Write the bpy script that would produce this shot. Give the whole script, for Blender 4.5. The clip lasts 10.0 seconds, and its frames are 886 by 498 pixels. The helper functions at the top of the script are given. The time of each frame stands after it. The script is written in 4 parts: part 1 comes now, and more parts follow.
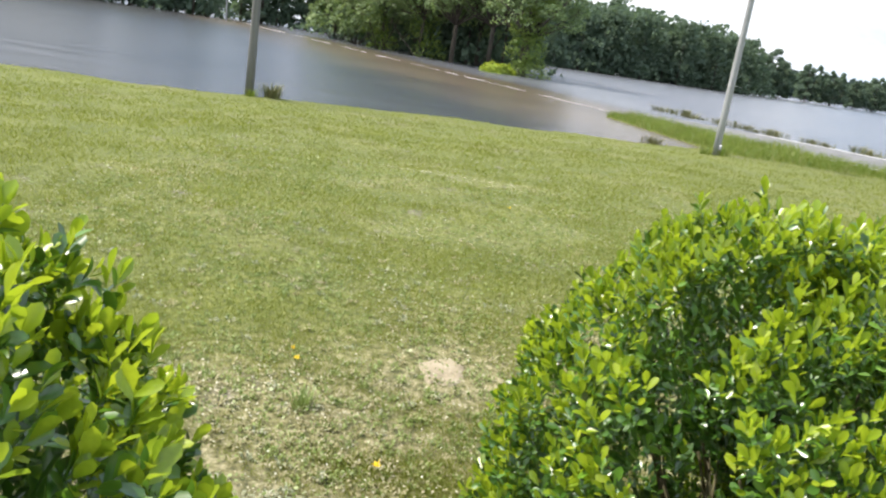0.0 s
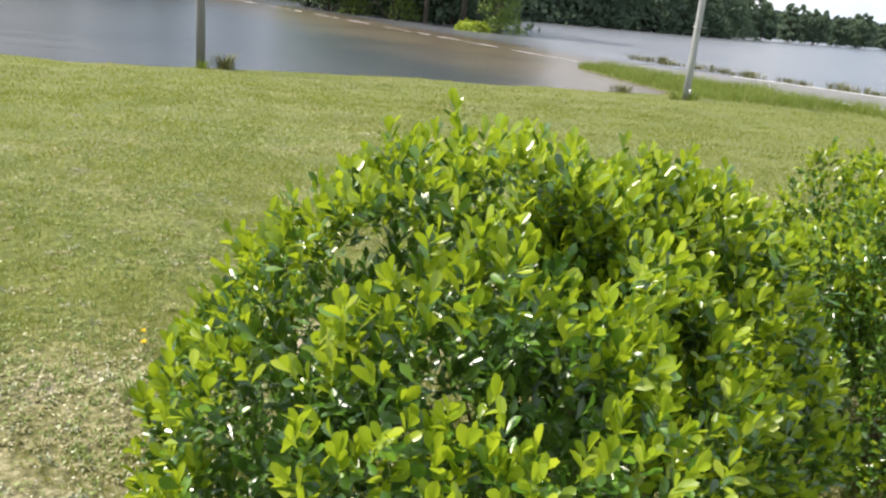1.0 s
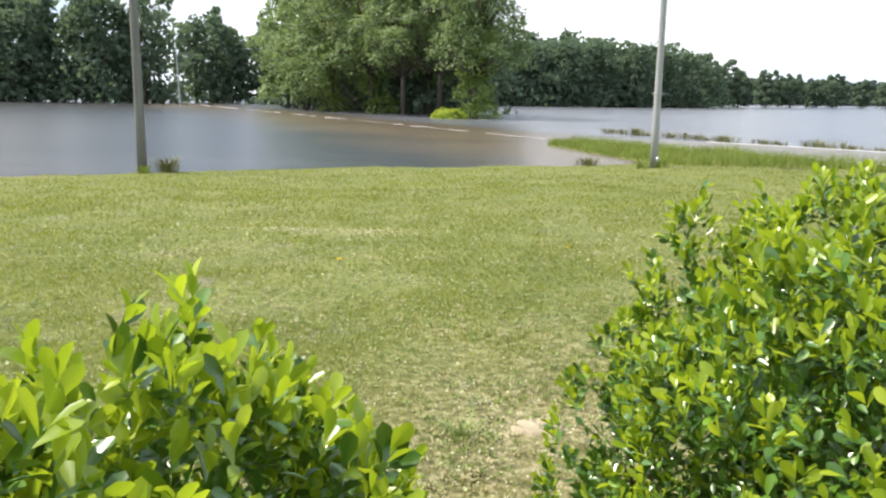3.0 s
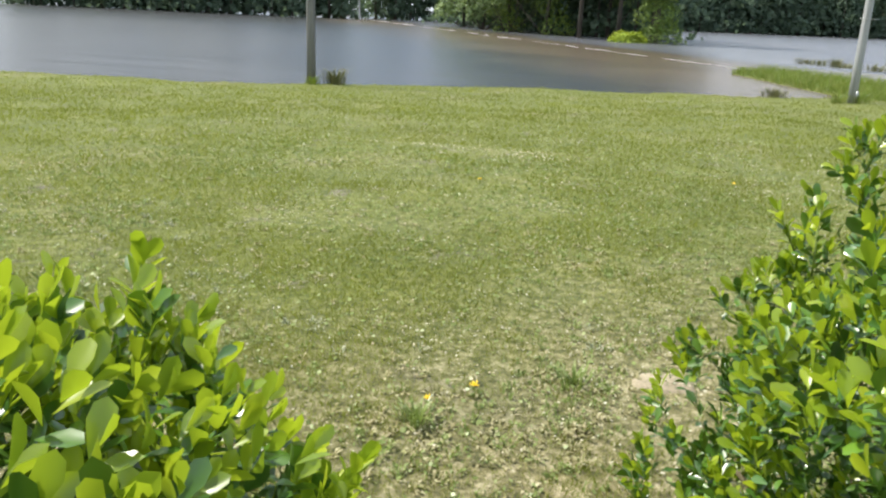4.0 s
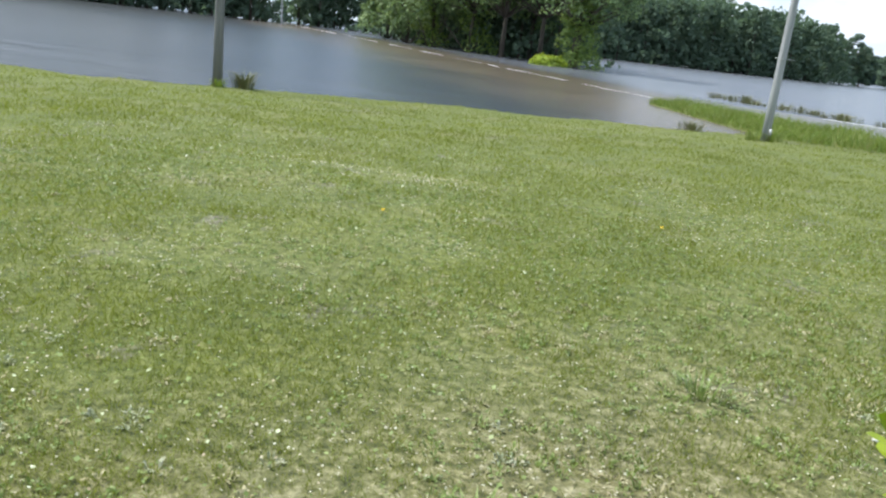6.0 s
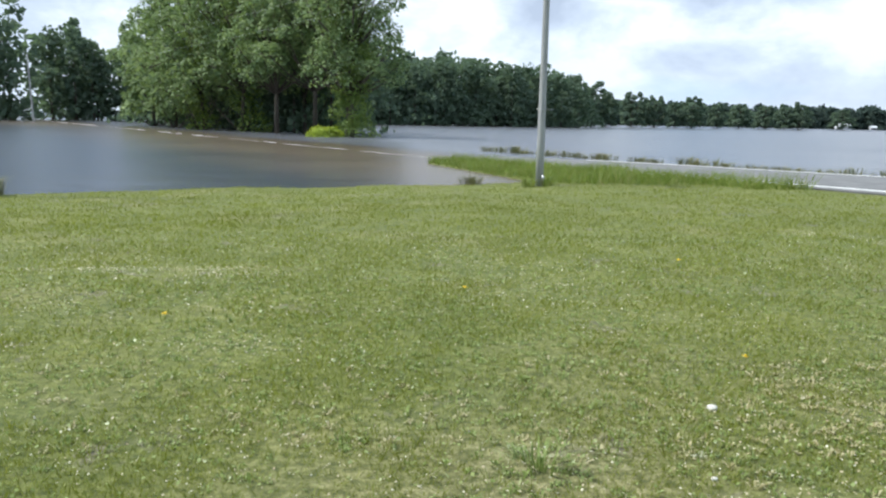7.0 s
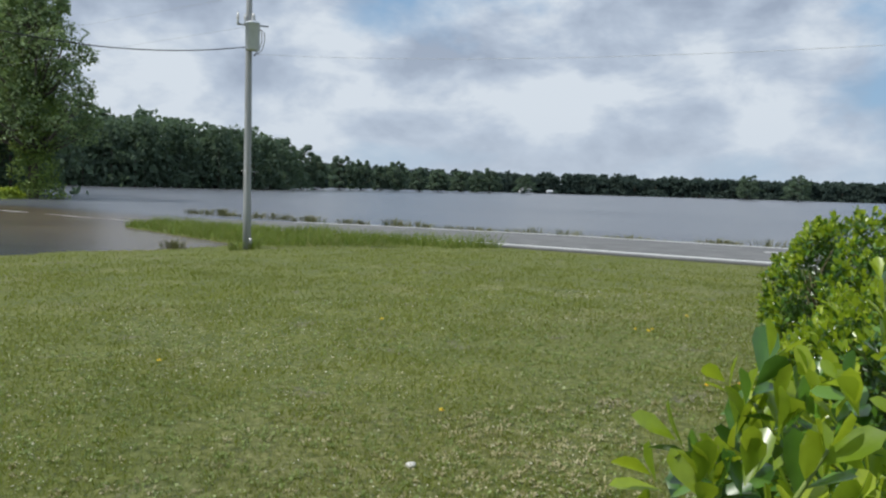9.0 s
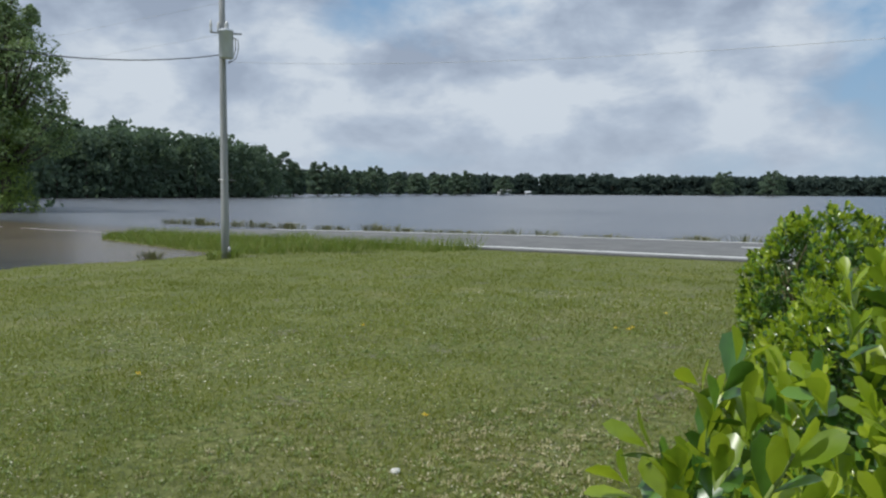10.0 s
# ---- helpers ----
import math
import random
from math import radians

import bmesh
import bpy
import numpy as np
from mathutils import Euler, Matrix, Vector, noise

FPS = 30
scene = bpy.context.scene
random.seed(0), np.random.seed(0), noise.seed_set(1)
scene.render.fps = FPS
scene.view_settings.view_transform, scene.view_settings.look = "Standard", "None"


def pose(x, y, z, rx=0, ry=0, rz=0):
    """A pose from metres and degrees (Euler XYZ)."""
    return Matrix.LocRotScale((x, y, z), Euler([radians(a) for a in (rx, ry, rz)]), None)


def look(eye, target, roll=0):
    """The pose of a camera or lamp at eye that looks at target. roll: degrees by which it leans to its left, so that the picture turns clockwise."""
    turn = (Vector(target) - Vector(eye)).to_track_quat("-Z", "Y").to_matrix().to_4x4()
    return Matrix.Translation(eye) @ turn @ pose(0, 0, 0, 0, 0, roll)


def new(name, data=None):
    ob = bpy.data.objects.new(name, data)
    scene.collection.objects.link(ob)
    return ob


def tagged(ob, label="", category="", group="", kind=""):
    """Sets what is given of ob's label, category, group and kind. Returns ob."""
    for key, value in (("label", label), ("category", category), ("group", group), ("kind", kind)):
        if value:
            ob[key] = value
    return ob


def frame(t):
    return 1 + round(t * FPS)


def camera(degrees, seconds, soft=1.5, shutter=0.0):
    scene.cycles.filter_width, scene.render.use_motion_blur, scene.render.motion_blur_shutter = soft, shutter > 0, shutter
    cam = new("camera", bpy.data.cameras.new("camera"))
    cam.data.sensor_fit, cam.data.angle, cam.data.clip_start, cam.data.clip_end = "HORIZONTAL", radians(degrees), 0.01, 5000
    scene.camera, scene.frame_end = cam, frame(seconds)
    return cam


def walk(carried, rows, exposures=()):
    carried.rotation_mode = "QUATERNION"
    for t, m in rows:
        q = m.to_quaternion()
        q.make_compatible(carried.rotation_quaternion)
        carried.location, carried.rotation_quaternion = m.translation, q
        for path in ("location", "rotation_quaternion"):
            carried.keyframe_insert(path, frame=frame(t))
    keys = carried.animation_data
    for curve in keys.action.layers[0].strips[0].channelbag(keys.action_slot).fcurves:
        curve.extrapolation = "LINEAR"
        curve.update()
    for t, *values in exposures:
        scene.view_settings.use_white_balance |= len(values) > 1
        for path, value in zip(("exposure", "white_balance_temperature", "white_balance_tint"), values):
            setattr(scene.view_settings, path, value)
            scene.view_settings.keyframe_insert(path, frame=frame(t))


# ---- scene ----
cam = camera(58.1, 10.0, soft=2.3)
PATH = [
    (0, (0.034, -1.021, 1.93), (-0.16, 0.906, 1.429), 8.7),
    (0.3, (0.262, -0.882, 1.924), (-0.085, 1.008, 1.37), 3.2),
    (0.5, (0.419, -0.828, 1.969), (0.109, 1.058, 1.379), 2.5),
    (0.8, (0.578, -0.564, 1.885), (0.379, 1.349, 1.334), 4.4),
    (1, (0.716, -0.51, 1.877), (0.55, 1.395, 1.292), 5.3),
    (1.2, (0.864, -0.432, 1.879), (0.726, 1.484, 1.325), 4.4),
    (1.5, (0.926, -0.082, 1.797), (0.844, 1.857, 1.312), 4.7),
    (1.7, (1.047, 0.087, 1.832), (1.013, 2.04, 1.4), 3.1),
    (2, (1.159, 0.382, 1.793), (1.093, 2.317, 1.293), 1.6),
    (2.2, (1.317, 0.655, 1.73), (1.226, 2.587, 1.221), 1.8),
    (2.5, (1.354, 0.697, 1.722), (1.126, 2.634, 1.279), 0.2),
    (2.7, (1.469, 0.777, 1.719), (1.291, 2.735, 1.352), 0.8),
    (3.8, (1.695, 1.358, 1.582), (1.325, 3.255, 1.066), 3.1),
    (4, (1.732, 1.416, 1.582), (1.167, 3.248, 1.014), 2.4),
    (4.5, (1.73, 1.653, 1.536), (1.116, 3.472, 0.974), 3.8),
    (5, (1.654, 1.941, 1.509), (1.094, 3.77, 0.926), 6.4),
    (5.2, (1.637, 2.009, 1.515), (1.002, 3.811, 0.925), 6.9),
    (6.3, (1.577, 2.613, 1.583), (1.433, 4.549, 1.103), 2.2),
    (6.5, (1.584, 2.734, 1.6), (1.573, 4.683, 1.152), -1.5),
    (6.8, (1.56, 2.831, 1.58), (1.638, 4.8, 1.24), -0.3),
    (7, (1.545, 2.817, 1.55), (1.662, 4.787, 1.227), 1.2),
    (7.2, (1.579, 2.845, 1.539), (1.714, 4.821, 1.265), -0.5),
    (7.5, (1.576, 2.847, 1.533), (1.855, 4.817, 1.332), 1.6),
    (8, (1.597, 2.842, 1.556), (2.064, 4.775, 1.346), 2.7),
    (8.5, (1.629, 2.845, 1.561), (2.283, 4.725, 1.374), 2.1),
    (9, (1.659, 2.863, 1.561), (2.464, 4.688, 1.409), 1.7),
    (9.5, (1.712, 2.903, 1.556), (2.65, 4.664, 1.424), 0.8),
    (9.7, (1.713, 2.899, 1.556), (2.638, 4.668, 1.426), 0.3),
    (10, (1.665, 2.856, 1.571), (2.515, 4.661, 1.428), 0.3),
]

EXPOSURES = [(0, 0.86, 6600, 12), (0.5, 0.8, 6850, 12), (1.0, 0.75, 6850, 12), (1.5, 0.96, 6850, 12), (2.0, 0.96, 6850, 12), (2.5, 0.95, 6850, 12), (4.0, 0.7, 6600, 9), (5.2, 0.55, 6400, 8), (6.5, 0.56, 5900, 7), (7.5, 0.12, 6250, 8), (8.5, -0.15, 6250, 8), (10, -0.38, 6150, 8)]
walk(cam, [(t, look(eye, target, roll)) for t, eye, target, roll in PATH], EXPOSURES)

WATER = -0.5

# ---- sky and sun ----
SUN_ELEVATION, SUN_TURN = 56, 84          # degrees; turn: from straight ahead (+y) towards -x
world = bpy.data.worlds.new("sky")
scene.world = world
world.use_nodes = True
wt = world.node_tree
wt.nodes.clear()


def wnode(kind, **values):
    n = wt.nodes.new(kind)
    for key, value in values.items():
        n.inputs[key].default_value = value
    return n


def ramp_on(tree, source, stops):
    r = tree.nodes.new("ShaderNodeValToRGB")
    r.color_ramp.elements[0].position, r.color_ramp.elements[0].color = stops[0][0], (*stops[0][1], 1)
    r.color_ramp.elements[1].position, r.color_ramp.elements[1].color = stops[-1][0], (*stops[-1][1], 1)
    for place, colour in stops[1:-1]:
        r.color_ramp.elements.new(place).color = (*colour, 1)
    tree.links.new(source, r.inputs[0])
    return r.outputs[0]


def mix_on(tree, factor, a, b, blend="MIX"):
    m = tree.nodes.new("ShaderNodeMix")
    m.data_type, m.blend_type = "RGBA", blend
    for socket, value in ((m.inputs[0], factor), (m.inputs[6], a), (m.inputs[7], b)):
        if isinstance(value, (int, float)):
            socket.default_value = value
        elif isinstance(value, tuple):
            socket.default_value = (*value, 1)
        else:
            tree.links.new(value, socket)
    return m.outputs[2]


def math_on(tree, op, a, b=None):
    m = tree.nodes.new("ShaderNodeMath")
    m.operation = op
    for socket, value in zip(m.inputs, (a, b)):
        if isinstance(value, (int, float)):
            socket.default_value = value
        elif value is not None:
            tree.links.new(value, socket)
    return m.outputs[0]


sky = wt.nodes.new("ShaderNodeTexSky")
sky.sky_type, sky.sun_disc = "NISHITA", False
sky.sun_elevation, sky.sun_rotation = radians(SUN_ELEVATION), radians(-SUN_TURN)
coord = wt.nodes.new("ShaderNodeTexCoord")
split = wt.nodes.new("ShaderNodeSeparateXYZ")
wt.links.new(coord.outputs["Generated"], split.inputs[0])
flat = wt.nodes.new("ShaderNodeMapping")
flat.inputs["Scale"].default_value = (1.0, 1.0, 1.9)
flat.inputs["Location"].default_value = (5.1, 2.2, 0.4)
wt.links.new(coord.outputs["Generated"], flat.inputs[0])
big = wnode("ShaderNodeTexNoise", Scale=2.3, Detail=8.0, Roughness=0.54, Distortion=0.15)
fine = wnode("ShaderNodeTexNoise", Scale=7.0, Detail=8.0, Roughness=0.55, Distortion=0.15)
wt.links.new(flat.outputs[0], big.inputs["Vector"])
wt.links.new(flat.outputs[0], fine.inputs["Vector"])
cover = ramp_on(wt, big.outputs[0], [(0.38, (0, 0, 0)), (0.49, (1, 1, 1))])
cloud = ramp_on(wt, fine.outputs[0], [(0.36, (4.4, 5.1, 6.4)), (0.48, (6.3, 7.1, 8.4)), (0.60, (9.4, 9.9, 10.5))])
haze = ramp_on(wt, split.outputs[2], [(0.0, (0.6, 0.6, 0.6)), (0.10, (0.2, 0.2, 0.2)), (0.3, (0, 0, 0))])
clear = mix_on(wt, 0.65, sky.outputs[0], (3.2, 6.0, 9.4))
clouded = mix_on(wt, cover, clear, cloud)
sky_all = mix_on(wt, haze, clouded, (7.9, 8.6, 9.5))
background = wnode("ShaderNodeBackground", Strength=0.089)
wt.links.new(sky_all, background.inputs[0])
wt.links.new(background.outputs[0], wt.nodes.new("ShaderNodeOutputWorld").inputs[0])

sun = new("sun", bpy.data.lights.new("sun", "SUN"))
sun.data.energy, sun.data.angle, sun.data.color = 4.0, radians(0.6), (1.0, 0.95, 0.86)
a, e = radians(SUN_TURN), radians(SUN_ELEVATION)
sun.matrix_world = look((-math.sin(a) * math.cos(e) * 60, math.cos(a) * math.cos(e) * 60, math.sin(e) * 60), (0, 0, 0))


# ---- materials ----
def material(name, roughness=0.6, metallic=0.0):
    m = bpy.data.materials.new(name)
    m.use_nodes = True
    shader = m.node_tree.nodes["Principled BSDF"]
    shader.inputs["Roughness"].default_value, shader.inputs["Metallic"].default_value = roughness, metallic
    return m, m.node_tree, shader


def noise_on(tree, scale, detail=4.0, rough=0.55, stretch=None, distortion=0.0):
    n = tree.nodes.new("ShaderNodeTexNoise")
    n.inputs["Scale"].default_value, n.inputs["Detail"].default_value = scale, detail
    n.inputs["Roughness"].default_value, n.inputs["Distortion"].default_value = rough, distortion
    c = tree.nodes.new("ShaderNodeTexCoord")
    if stretch:
        mp = tree.nodes.new("ShaderNodeMapping")
        mp.inputs["Scale"].default_value = stretch[:3]
        if len(stretch) > 3:
            mp.inputs["Rotation"].default_value = (0, 0, radians(stretch[3]))
        tree.links.new(c.outputs["Object"], mp.inputs[0])
        tree.links.new(mp.outputs[0], n.inputs["Vector"])
    else:
        tree.links.new(c.outputs["Object"], n.inputs["Vector"])
    return n.outputs[0]


def bump_on(tree, shader, height, strength, distance):
    b = tree.nodes.new("ShaderNodeBump")
    b.inputs["Strength"].default_value, b.inputs["Distance"].default_value = strength, distance
    tree.links.new(height, b.inputs["Height"])
    tree.links.new(b.outputs[0], shader.inputs["Normal"])
    return b


def plain(name, stops, scale=8.0, roughness=0.6, metallic=0.0, bump=0.0, distance=0.01, stretch=None):
    """A surface whose colour wanders between the stops at two scales."""
    m, tree, shader = material(name, roughness, metallic)
    coarse = noise_on(tree, scale, 3.0, stretch=stretch)
    grain = noise_on(tree, scale * 9, 4.0, stretch=stretch)
    both = math_on(tree, "ADD", math_on(tree, "MULTIPLY", coarse, 0.6), math_on(tree, "MULTIPLY", grain, 0.4))
    step = 0.36 / max(1, len(stops) - 1)
    tree.links.new(ramp_on(tree, both, [(0.32 + k * step, c) for k, c in enumerate(stops)]), shader.inputs["Base Color"])
    if bump:
        bump_on(tree, shader, both, bump, distance)
    return m


def leafy(name, stops, roughness=0.4, through_light=0.3, glow=(0.3, 0.45, 0.04), single=False, specular=0.5):
    """Leaves: colour by piece, gloss, and light that passes through."""
    m, tree, shader = material(name, roughness)
    if single:
        chance = tree.nodes.new("ShaderNodeObjectInfo").outputs["Random"]
    else:
        chance = tree.nodes.new("ShaderNodeNewGeometry").outputs["Random Per Island"]
    span = 1.0 / max(1, len(stops) - 1)
    colour = ramp_on(tree, chance, [(k * span, c) for k, c in enumerate(stops)])
    patch = noise_on(tree, 3.0 if roughness < 0.45 else 0.35, 3.0)
    shade = ramp_on(tree, patch, [(0.3, (0.78, 0.80, 0.75)), (0.7, (1.18, 1.15, 1.1))])
    colour = mix_on(tree, 1.0, colour, shade, "MULTIPLY")
    tree.links.new(colour, shader.inputs["Base Color"])
    shader.inputs["Specular IOR Level"].default_value = specular
    veil = tree.nodes.new("ShaderNodeBsdfTranslucent")
    tree.links.new(mix_on(tree, 0.5, colour, glow), veil.inputs[0])
    blend = tree.nodes.new("ShaderNodeMixShader")
    blend.inputs[0].default_value = through_light
    tree.links.new(shader.outputs[0], blend.inputs[1])
    tree.links.new(veil.outputs[0], blend.inputs[2])
    tree.links.new(blend.outputs[0], tree.nodes["Material Output"].inputs[0])
    return m


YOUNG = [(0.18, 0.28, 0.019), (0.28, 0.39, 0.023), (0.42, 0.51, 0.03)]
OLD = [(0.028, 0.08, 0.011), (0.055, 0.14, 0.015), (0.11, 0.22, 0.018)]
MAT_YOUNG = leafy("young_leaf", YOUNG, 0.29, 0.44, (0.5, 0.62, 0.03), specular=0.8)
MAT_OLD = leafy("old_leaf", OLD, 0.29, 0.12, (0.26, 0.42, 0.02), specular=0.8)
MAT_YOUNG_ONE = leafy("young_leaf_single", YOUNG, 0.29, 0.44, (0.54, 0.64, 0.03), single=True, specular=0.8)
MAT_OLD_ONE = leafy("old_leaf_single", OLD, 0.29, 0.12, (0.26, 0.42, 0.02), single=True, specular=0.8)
MAT_TREE = leafy("tree_leaf", [(0.11, 0.18, 0.085), (0.20, 0.29, 0.125), (0.32, 0.41, 0.18)], 0.55, 0.4, (0.26, 0.36, 0.06))
MAT_VINE = leafy("vine_leaf", [(0.12, 0.2, 0.04), (0.18, 0.27, 0.06), (0.27, 0.35, 0.08)], 0.5, 0.35, (0.36, 0.46, 0.06))
# distant haze is put into both woods leaf colours: paler and bluer
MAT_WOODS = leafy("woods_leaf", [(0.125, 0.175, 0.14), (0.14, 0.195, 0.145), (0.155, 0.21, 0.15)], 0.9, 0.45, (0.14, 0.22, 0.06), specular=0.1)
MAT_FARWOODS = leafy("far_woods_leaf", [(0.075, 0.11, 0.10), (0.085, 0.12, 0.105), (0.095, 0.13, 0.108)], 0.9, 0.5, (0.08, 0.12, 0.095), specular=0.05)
MAT_GRASS = leafy("grass_blade", [(0.115, 0.155, 0.022), (0.16, 0.20, 0.03), (0.20, 0.235, 0.04), (0.25, 0.26, 0.065)], 0.55, 0.42, (0.34, 0.38, 0.03), specular=0.35)
MAT_TALL = leafy("tall_grass_blade", [(0.09, 0.15, 0.025), (0.15, 0.22, 0.035), (0.22, 0.28, 0.05), (0.28, 0.26, 0.1)], 0.55, 0.3, (0.3, 0.4, 0.05), specular=0.35)
MAT_DRY = leafy("dry_bits", [(0.45, 0.38, 0.24), (0.55, 0.5, 0.36), (0.68, 0.66, 0.55), (0.35, 0.27, 0.16)], 0.7, 0.15, (0.5, 0.45, 0.3))
MAT_CLOVER = leafy("clover_leaf", [(0.16, 0.22, 0.05), (0.23, 0.30, 0.08), (0.34, 0.40, 0.16)], 0.4, 0.25, (0.3, 0.4, 0.1))
MAT_STRAW = leafy("straw_blade", [(0.24, 0.22, 0.09), (0.38, 0.34, 0.18), (0.55, 0.50, 0.33), (0.30, 0.31, 0.11)], 0.6, 0.2, (0.4, 0.36, 0.15))
MAT_PALE = leafy("pale_weed_leaf", [(0.30, 0.33, 0.20), (0.38, 0.40, 0.27), (0.47, 0.47, 0.35)], 0.8, 0.15, (0.4, 0.42, 0.3))
MAT_LIME = leafy("lime_weed", [(0.22, 0.32, 0.03), (0.32, 0.42, 0.04), (0.42, 0.48, 0.06)], 0.6, 0.4, (0.5, 0.6, 0.05))
MAT_REED = leafy("reed_blade", [(0.09, 0.11, 0.04), (0.14, 0.15, 0.06), (0.2, 0.18, 0.09)], 0.6, 0.2, (0.2, 0.2, 0.08))
MAT_BARK = plain("bark", [(0.05, 0.04, 0.03), (0.09, 0.075, 0.055), (0.15, 0.13, 0.1)], 3.0, 0.9, bump=0.6, distance=0.03, stretch=(1, 1, 0.25))
MAT_STEM = plain("stem_bark", [(0.06, 0.05, 0.025), (0.12, 0.1, 0.05), (0.16, 0.16, 0.07)], 30.0, 0.8, bump=0.4)
MAT_SHOOT = plain("green_shoot", [(0.14, 0.2, 0.03), (0.2, 0.26, 0.05)], 40.0, 0.5)
MAT_POLE = plain("weathered_pole_wood", [(0.23, 0.235, 0.24), (0.32, 0.325, 0.33), (0.42, 0.425, 0.43)], 5.0, 0.85, bump=0.5, distance=0.01, stretch=(4, 4, 0.2))
# same weathered wood for the left pole, its shadow side painted in as darker grey
MAT_POLE_SHADED = plain("shade_painted_pole_wood", [(0.10, 0.10, 0.095), (0.15, 0.15, 0.14), (0.21, 0.205, 0.195)], 5.0, 0.85, bump=0.5, distance=0.01, stretch=(4, 4, 0.2))
MAT_TANK = plain("grey_tank_paint", [(0.48, 0.51, 0.56), (0.56, 0.59, 0.64), (0.62, 0.65, 0.7)], 4.0, 0.4)
MAT_STEEL = plain("galvanised_steel", [(0.3, 0.31, 0.32), (0.42, 0.43, 0.44)], 12.0, 0.45, 0.8)
MAT_PORCELAIN = plain("porcelain", [(0.5, 0.5, 0.5), (0.62, 0.62, 0.6)], 10.0, 0.25)
MAT_CABLE = plain("cable_sheath", [(0.03, 0.03, 0.032), (0.05, 0.05, 0.052)], 20.0, 0.6)
MAT_BARE_WIRE = plain("aluminium_wire", [(0.4, 0.41, 0.42), (0.5, 0.51, 0.52)], 20.0, 0.5, 0.2)
MAT_SAND = plain("bare_sand", [(0.22, 0.18, 0.115), (0.31, 0.26, 0.175), (0.40, 0.345, 0.245)], 6.0, 0.95, bump=0.7, distance=0.02)
MAT_ASPHALT = plain("worn_asphalt", [(0.11, 0.11, 0.11), (0.15, 0.149, 0.147), (0.20, 0.198, 0.193)], 1.2, 0.85, bump=0.4, distance=0.008)
MAT_LINE = plain("road_paint", [(0.68, 0.68, 0.66), (0.82, 0.82, 0.8)], 3.0, 0.6)
MAT_STONE = plain("pale_stone", [(0.5, 0.48, 0.43), (0.62, 0.6, 0.55), (0.7, 0.69, 0.64)], 25.0, 0.85, bump=0.5)
MAT_PETAL = plain("yellow_petal", [(0.75, 0.5, 0.01), (0.85, 0.62, 0.02)], 60.0, 0.6)
MAT_HOUSE = plain("white_siding", [(0.7, 0.71, 0.72), (0.8, 0.8, 0.8)], 0.5, 0.7)
MAT_ROOF = plain("metal_roof", [(0.55, 0.57, 0.6), (0.65, 0.67, 0.7)], 0.5, 0.5)
MAT_PANE = plain("dark_pane", [(0.03, 0.035, 0.04), (0.05, 0.055, 0.06)], 2.0, 0.1)
MAT_FOAM = plain("foam", [(0.46, 0.46, 0.45), (0.64, 0.64, 0.63)], 2.0, 0.7)


def ground_material():
    m, tree, shader = material("lawn_ground", 0.95)
    grain = noise_on(tree, 55.0, 5.0, 0.7)
    tuft = noise_on(tree, 13.0, 6.0, 0.7)
    patch = noise_on(tree, 0.42, 5.0, 0.6, distortion=0.4)
    green = ramp_on(tree, tuft, [(0.38, (0.085, 0.105, 0.022)), (0.5, (0.14, 0.162, 0.034)), (0.64, (0.21, 0.225, 0.062))])
    dry = ramp_on(tree, tuft, [(0.38, (0.085, 0.08, 0.035)), (0.5, (0.23, 0.20, 0.10)), (0.63, (0.46, 0.40, 0.27))])
    where = tree.nodes.new("ShaderNodeSeparateXYZ")
    tree.links.new(tree.nodes.new("ShaderNodeTexCoord").outputs["Object"], where.inputs[0])
    off_row = math_on(tree, "SUBTRACT", math_on(tree, "SUBTRACT", where.outputs[1], where.outputs[0]), math_on(tree, "MULTIPLY", patch, 3.5))
    worn = ramp_on(tree, math_on(tree, "DIVIDE", off_row, 8.0), [(0.0, (0.9, 0.9, 0.9)), (0.22, (0.75, 0.75, 0.75)), (0.5, (0, 0, 0))])
    spots = ramp_on(tree, patch, [(0.52, (0, 0, 0)), (0.7, (0.4, 0.4, 0.4))])
    worn = math_on(tree, "MULTIPLY", worn, ramp_on(tree, math_on(tree, "DIVIDE", where.outputs[0], 10.0), [(0.18, (1, 1, 1)), (0.34, (0.1, 0.1, 0.1))]))
    c = mix_on(tree, math_on(tree, "MAXIMUM", worn, spots), green, dry)
    c = mix_on(tree, 1.0, c, ramp_on(tree, grain, [(0.3, (0.7, 0.7, 0.68)), (0.7, (1.25, 1.25, 1.22))]), "MULTIPLY")
    mottle = ramp_on(tree, noise_on(tree, 0.85, 5.0, 0.65, distortion=0.3), [(0.36, (0.82, 0.85, 0.82)), (0.64, (1.08, 1.05, 1.04))])
    c = mix_on(tree, 1.0, c, mottle, "MULTIPLY")
    thin = ramp_on(tree, noise_on(tree, 1.25, 6.0, 0.68, distortion=0.5), [(0.60, (0, 0, 0)), (0.68, (0.75, 0.75, 0.75))])
    soil = ramp_on(tree, tuft, [(0.4, (0.10, 0.085, 0.065)), (0.6, (0.27, 0.235, 0.19))])
    c = mix_on(tree, thin, c, soil)
    tree.links.new(c, shader.inputs["Base Color"])
    bump_on(tree, shader, math_on(tree, "ADD", tuft, math_on(tree, "MULTIPLY", grain, 0.5)), 0.8, 0.035)
    return m


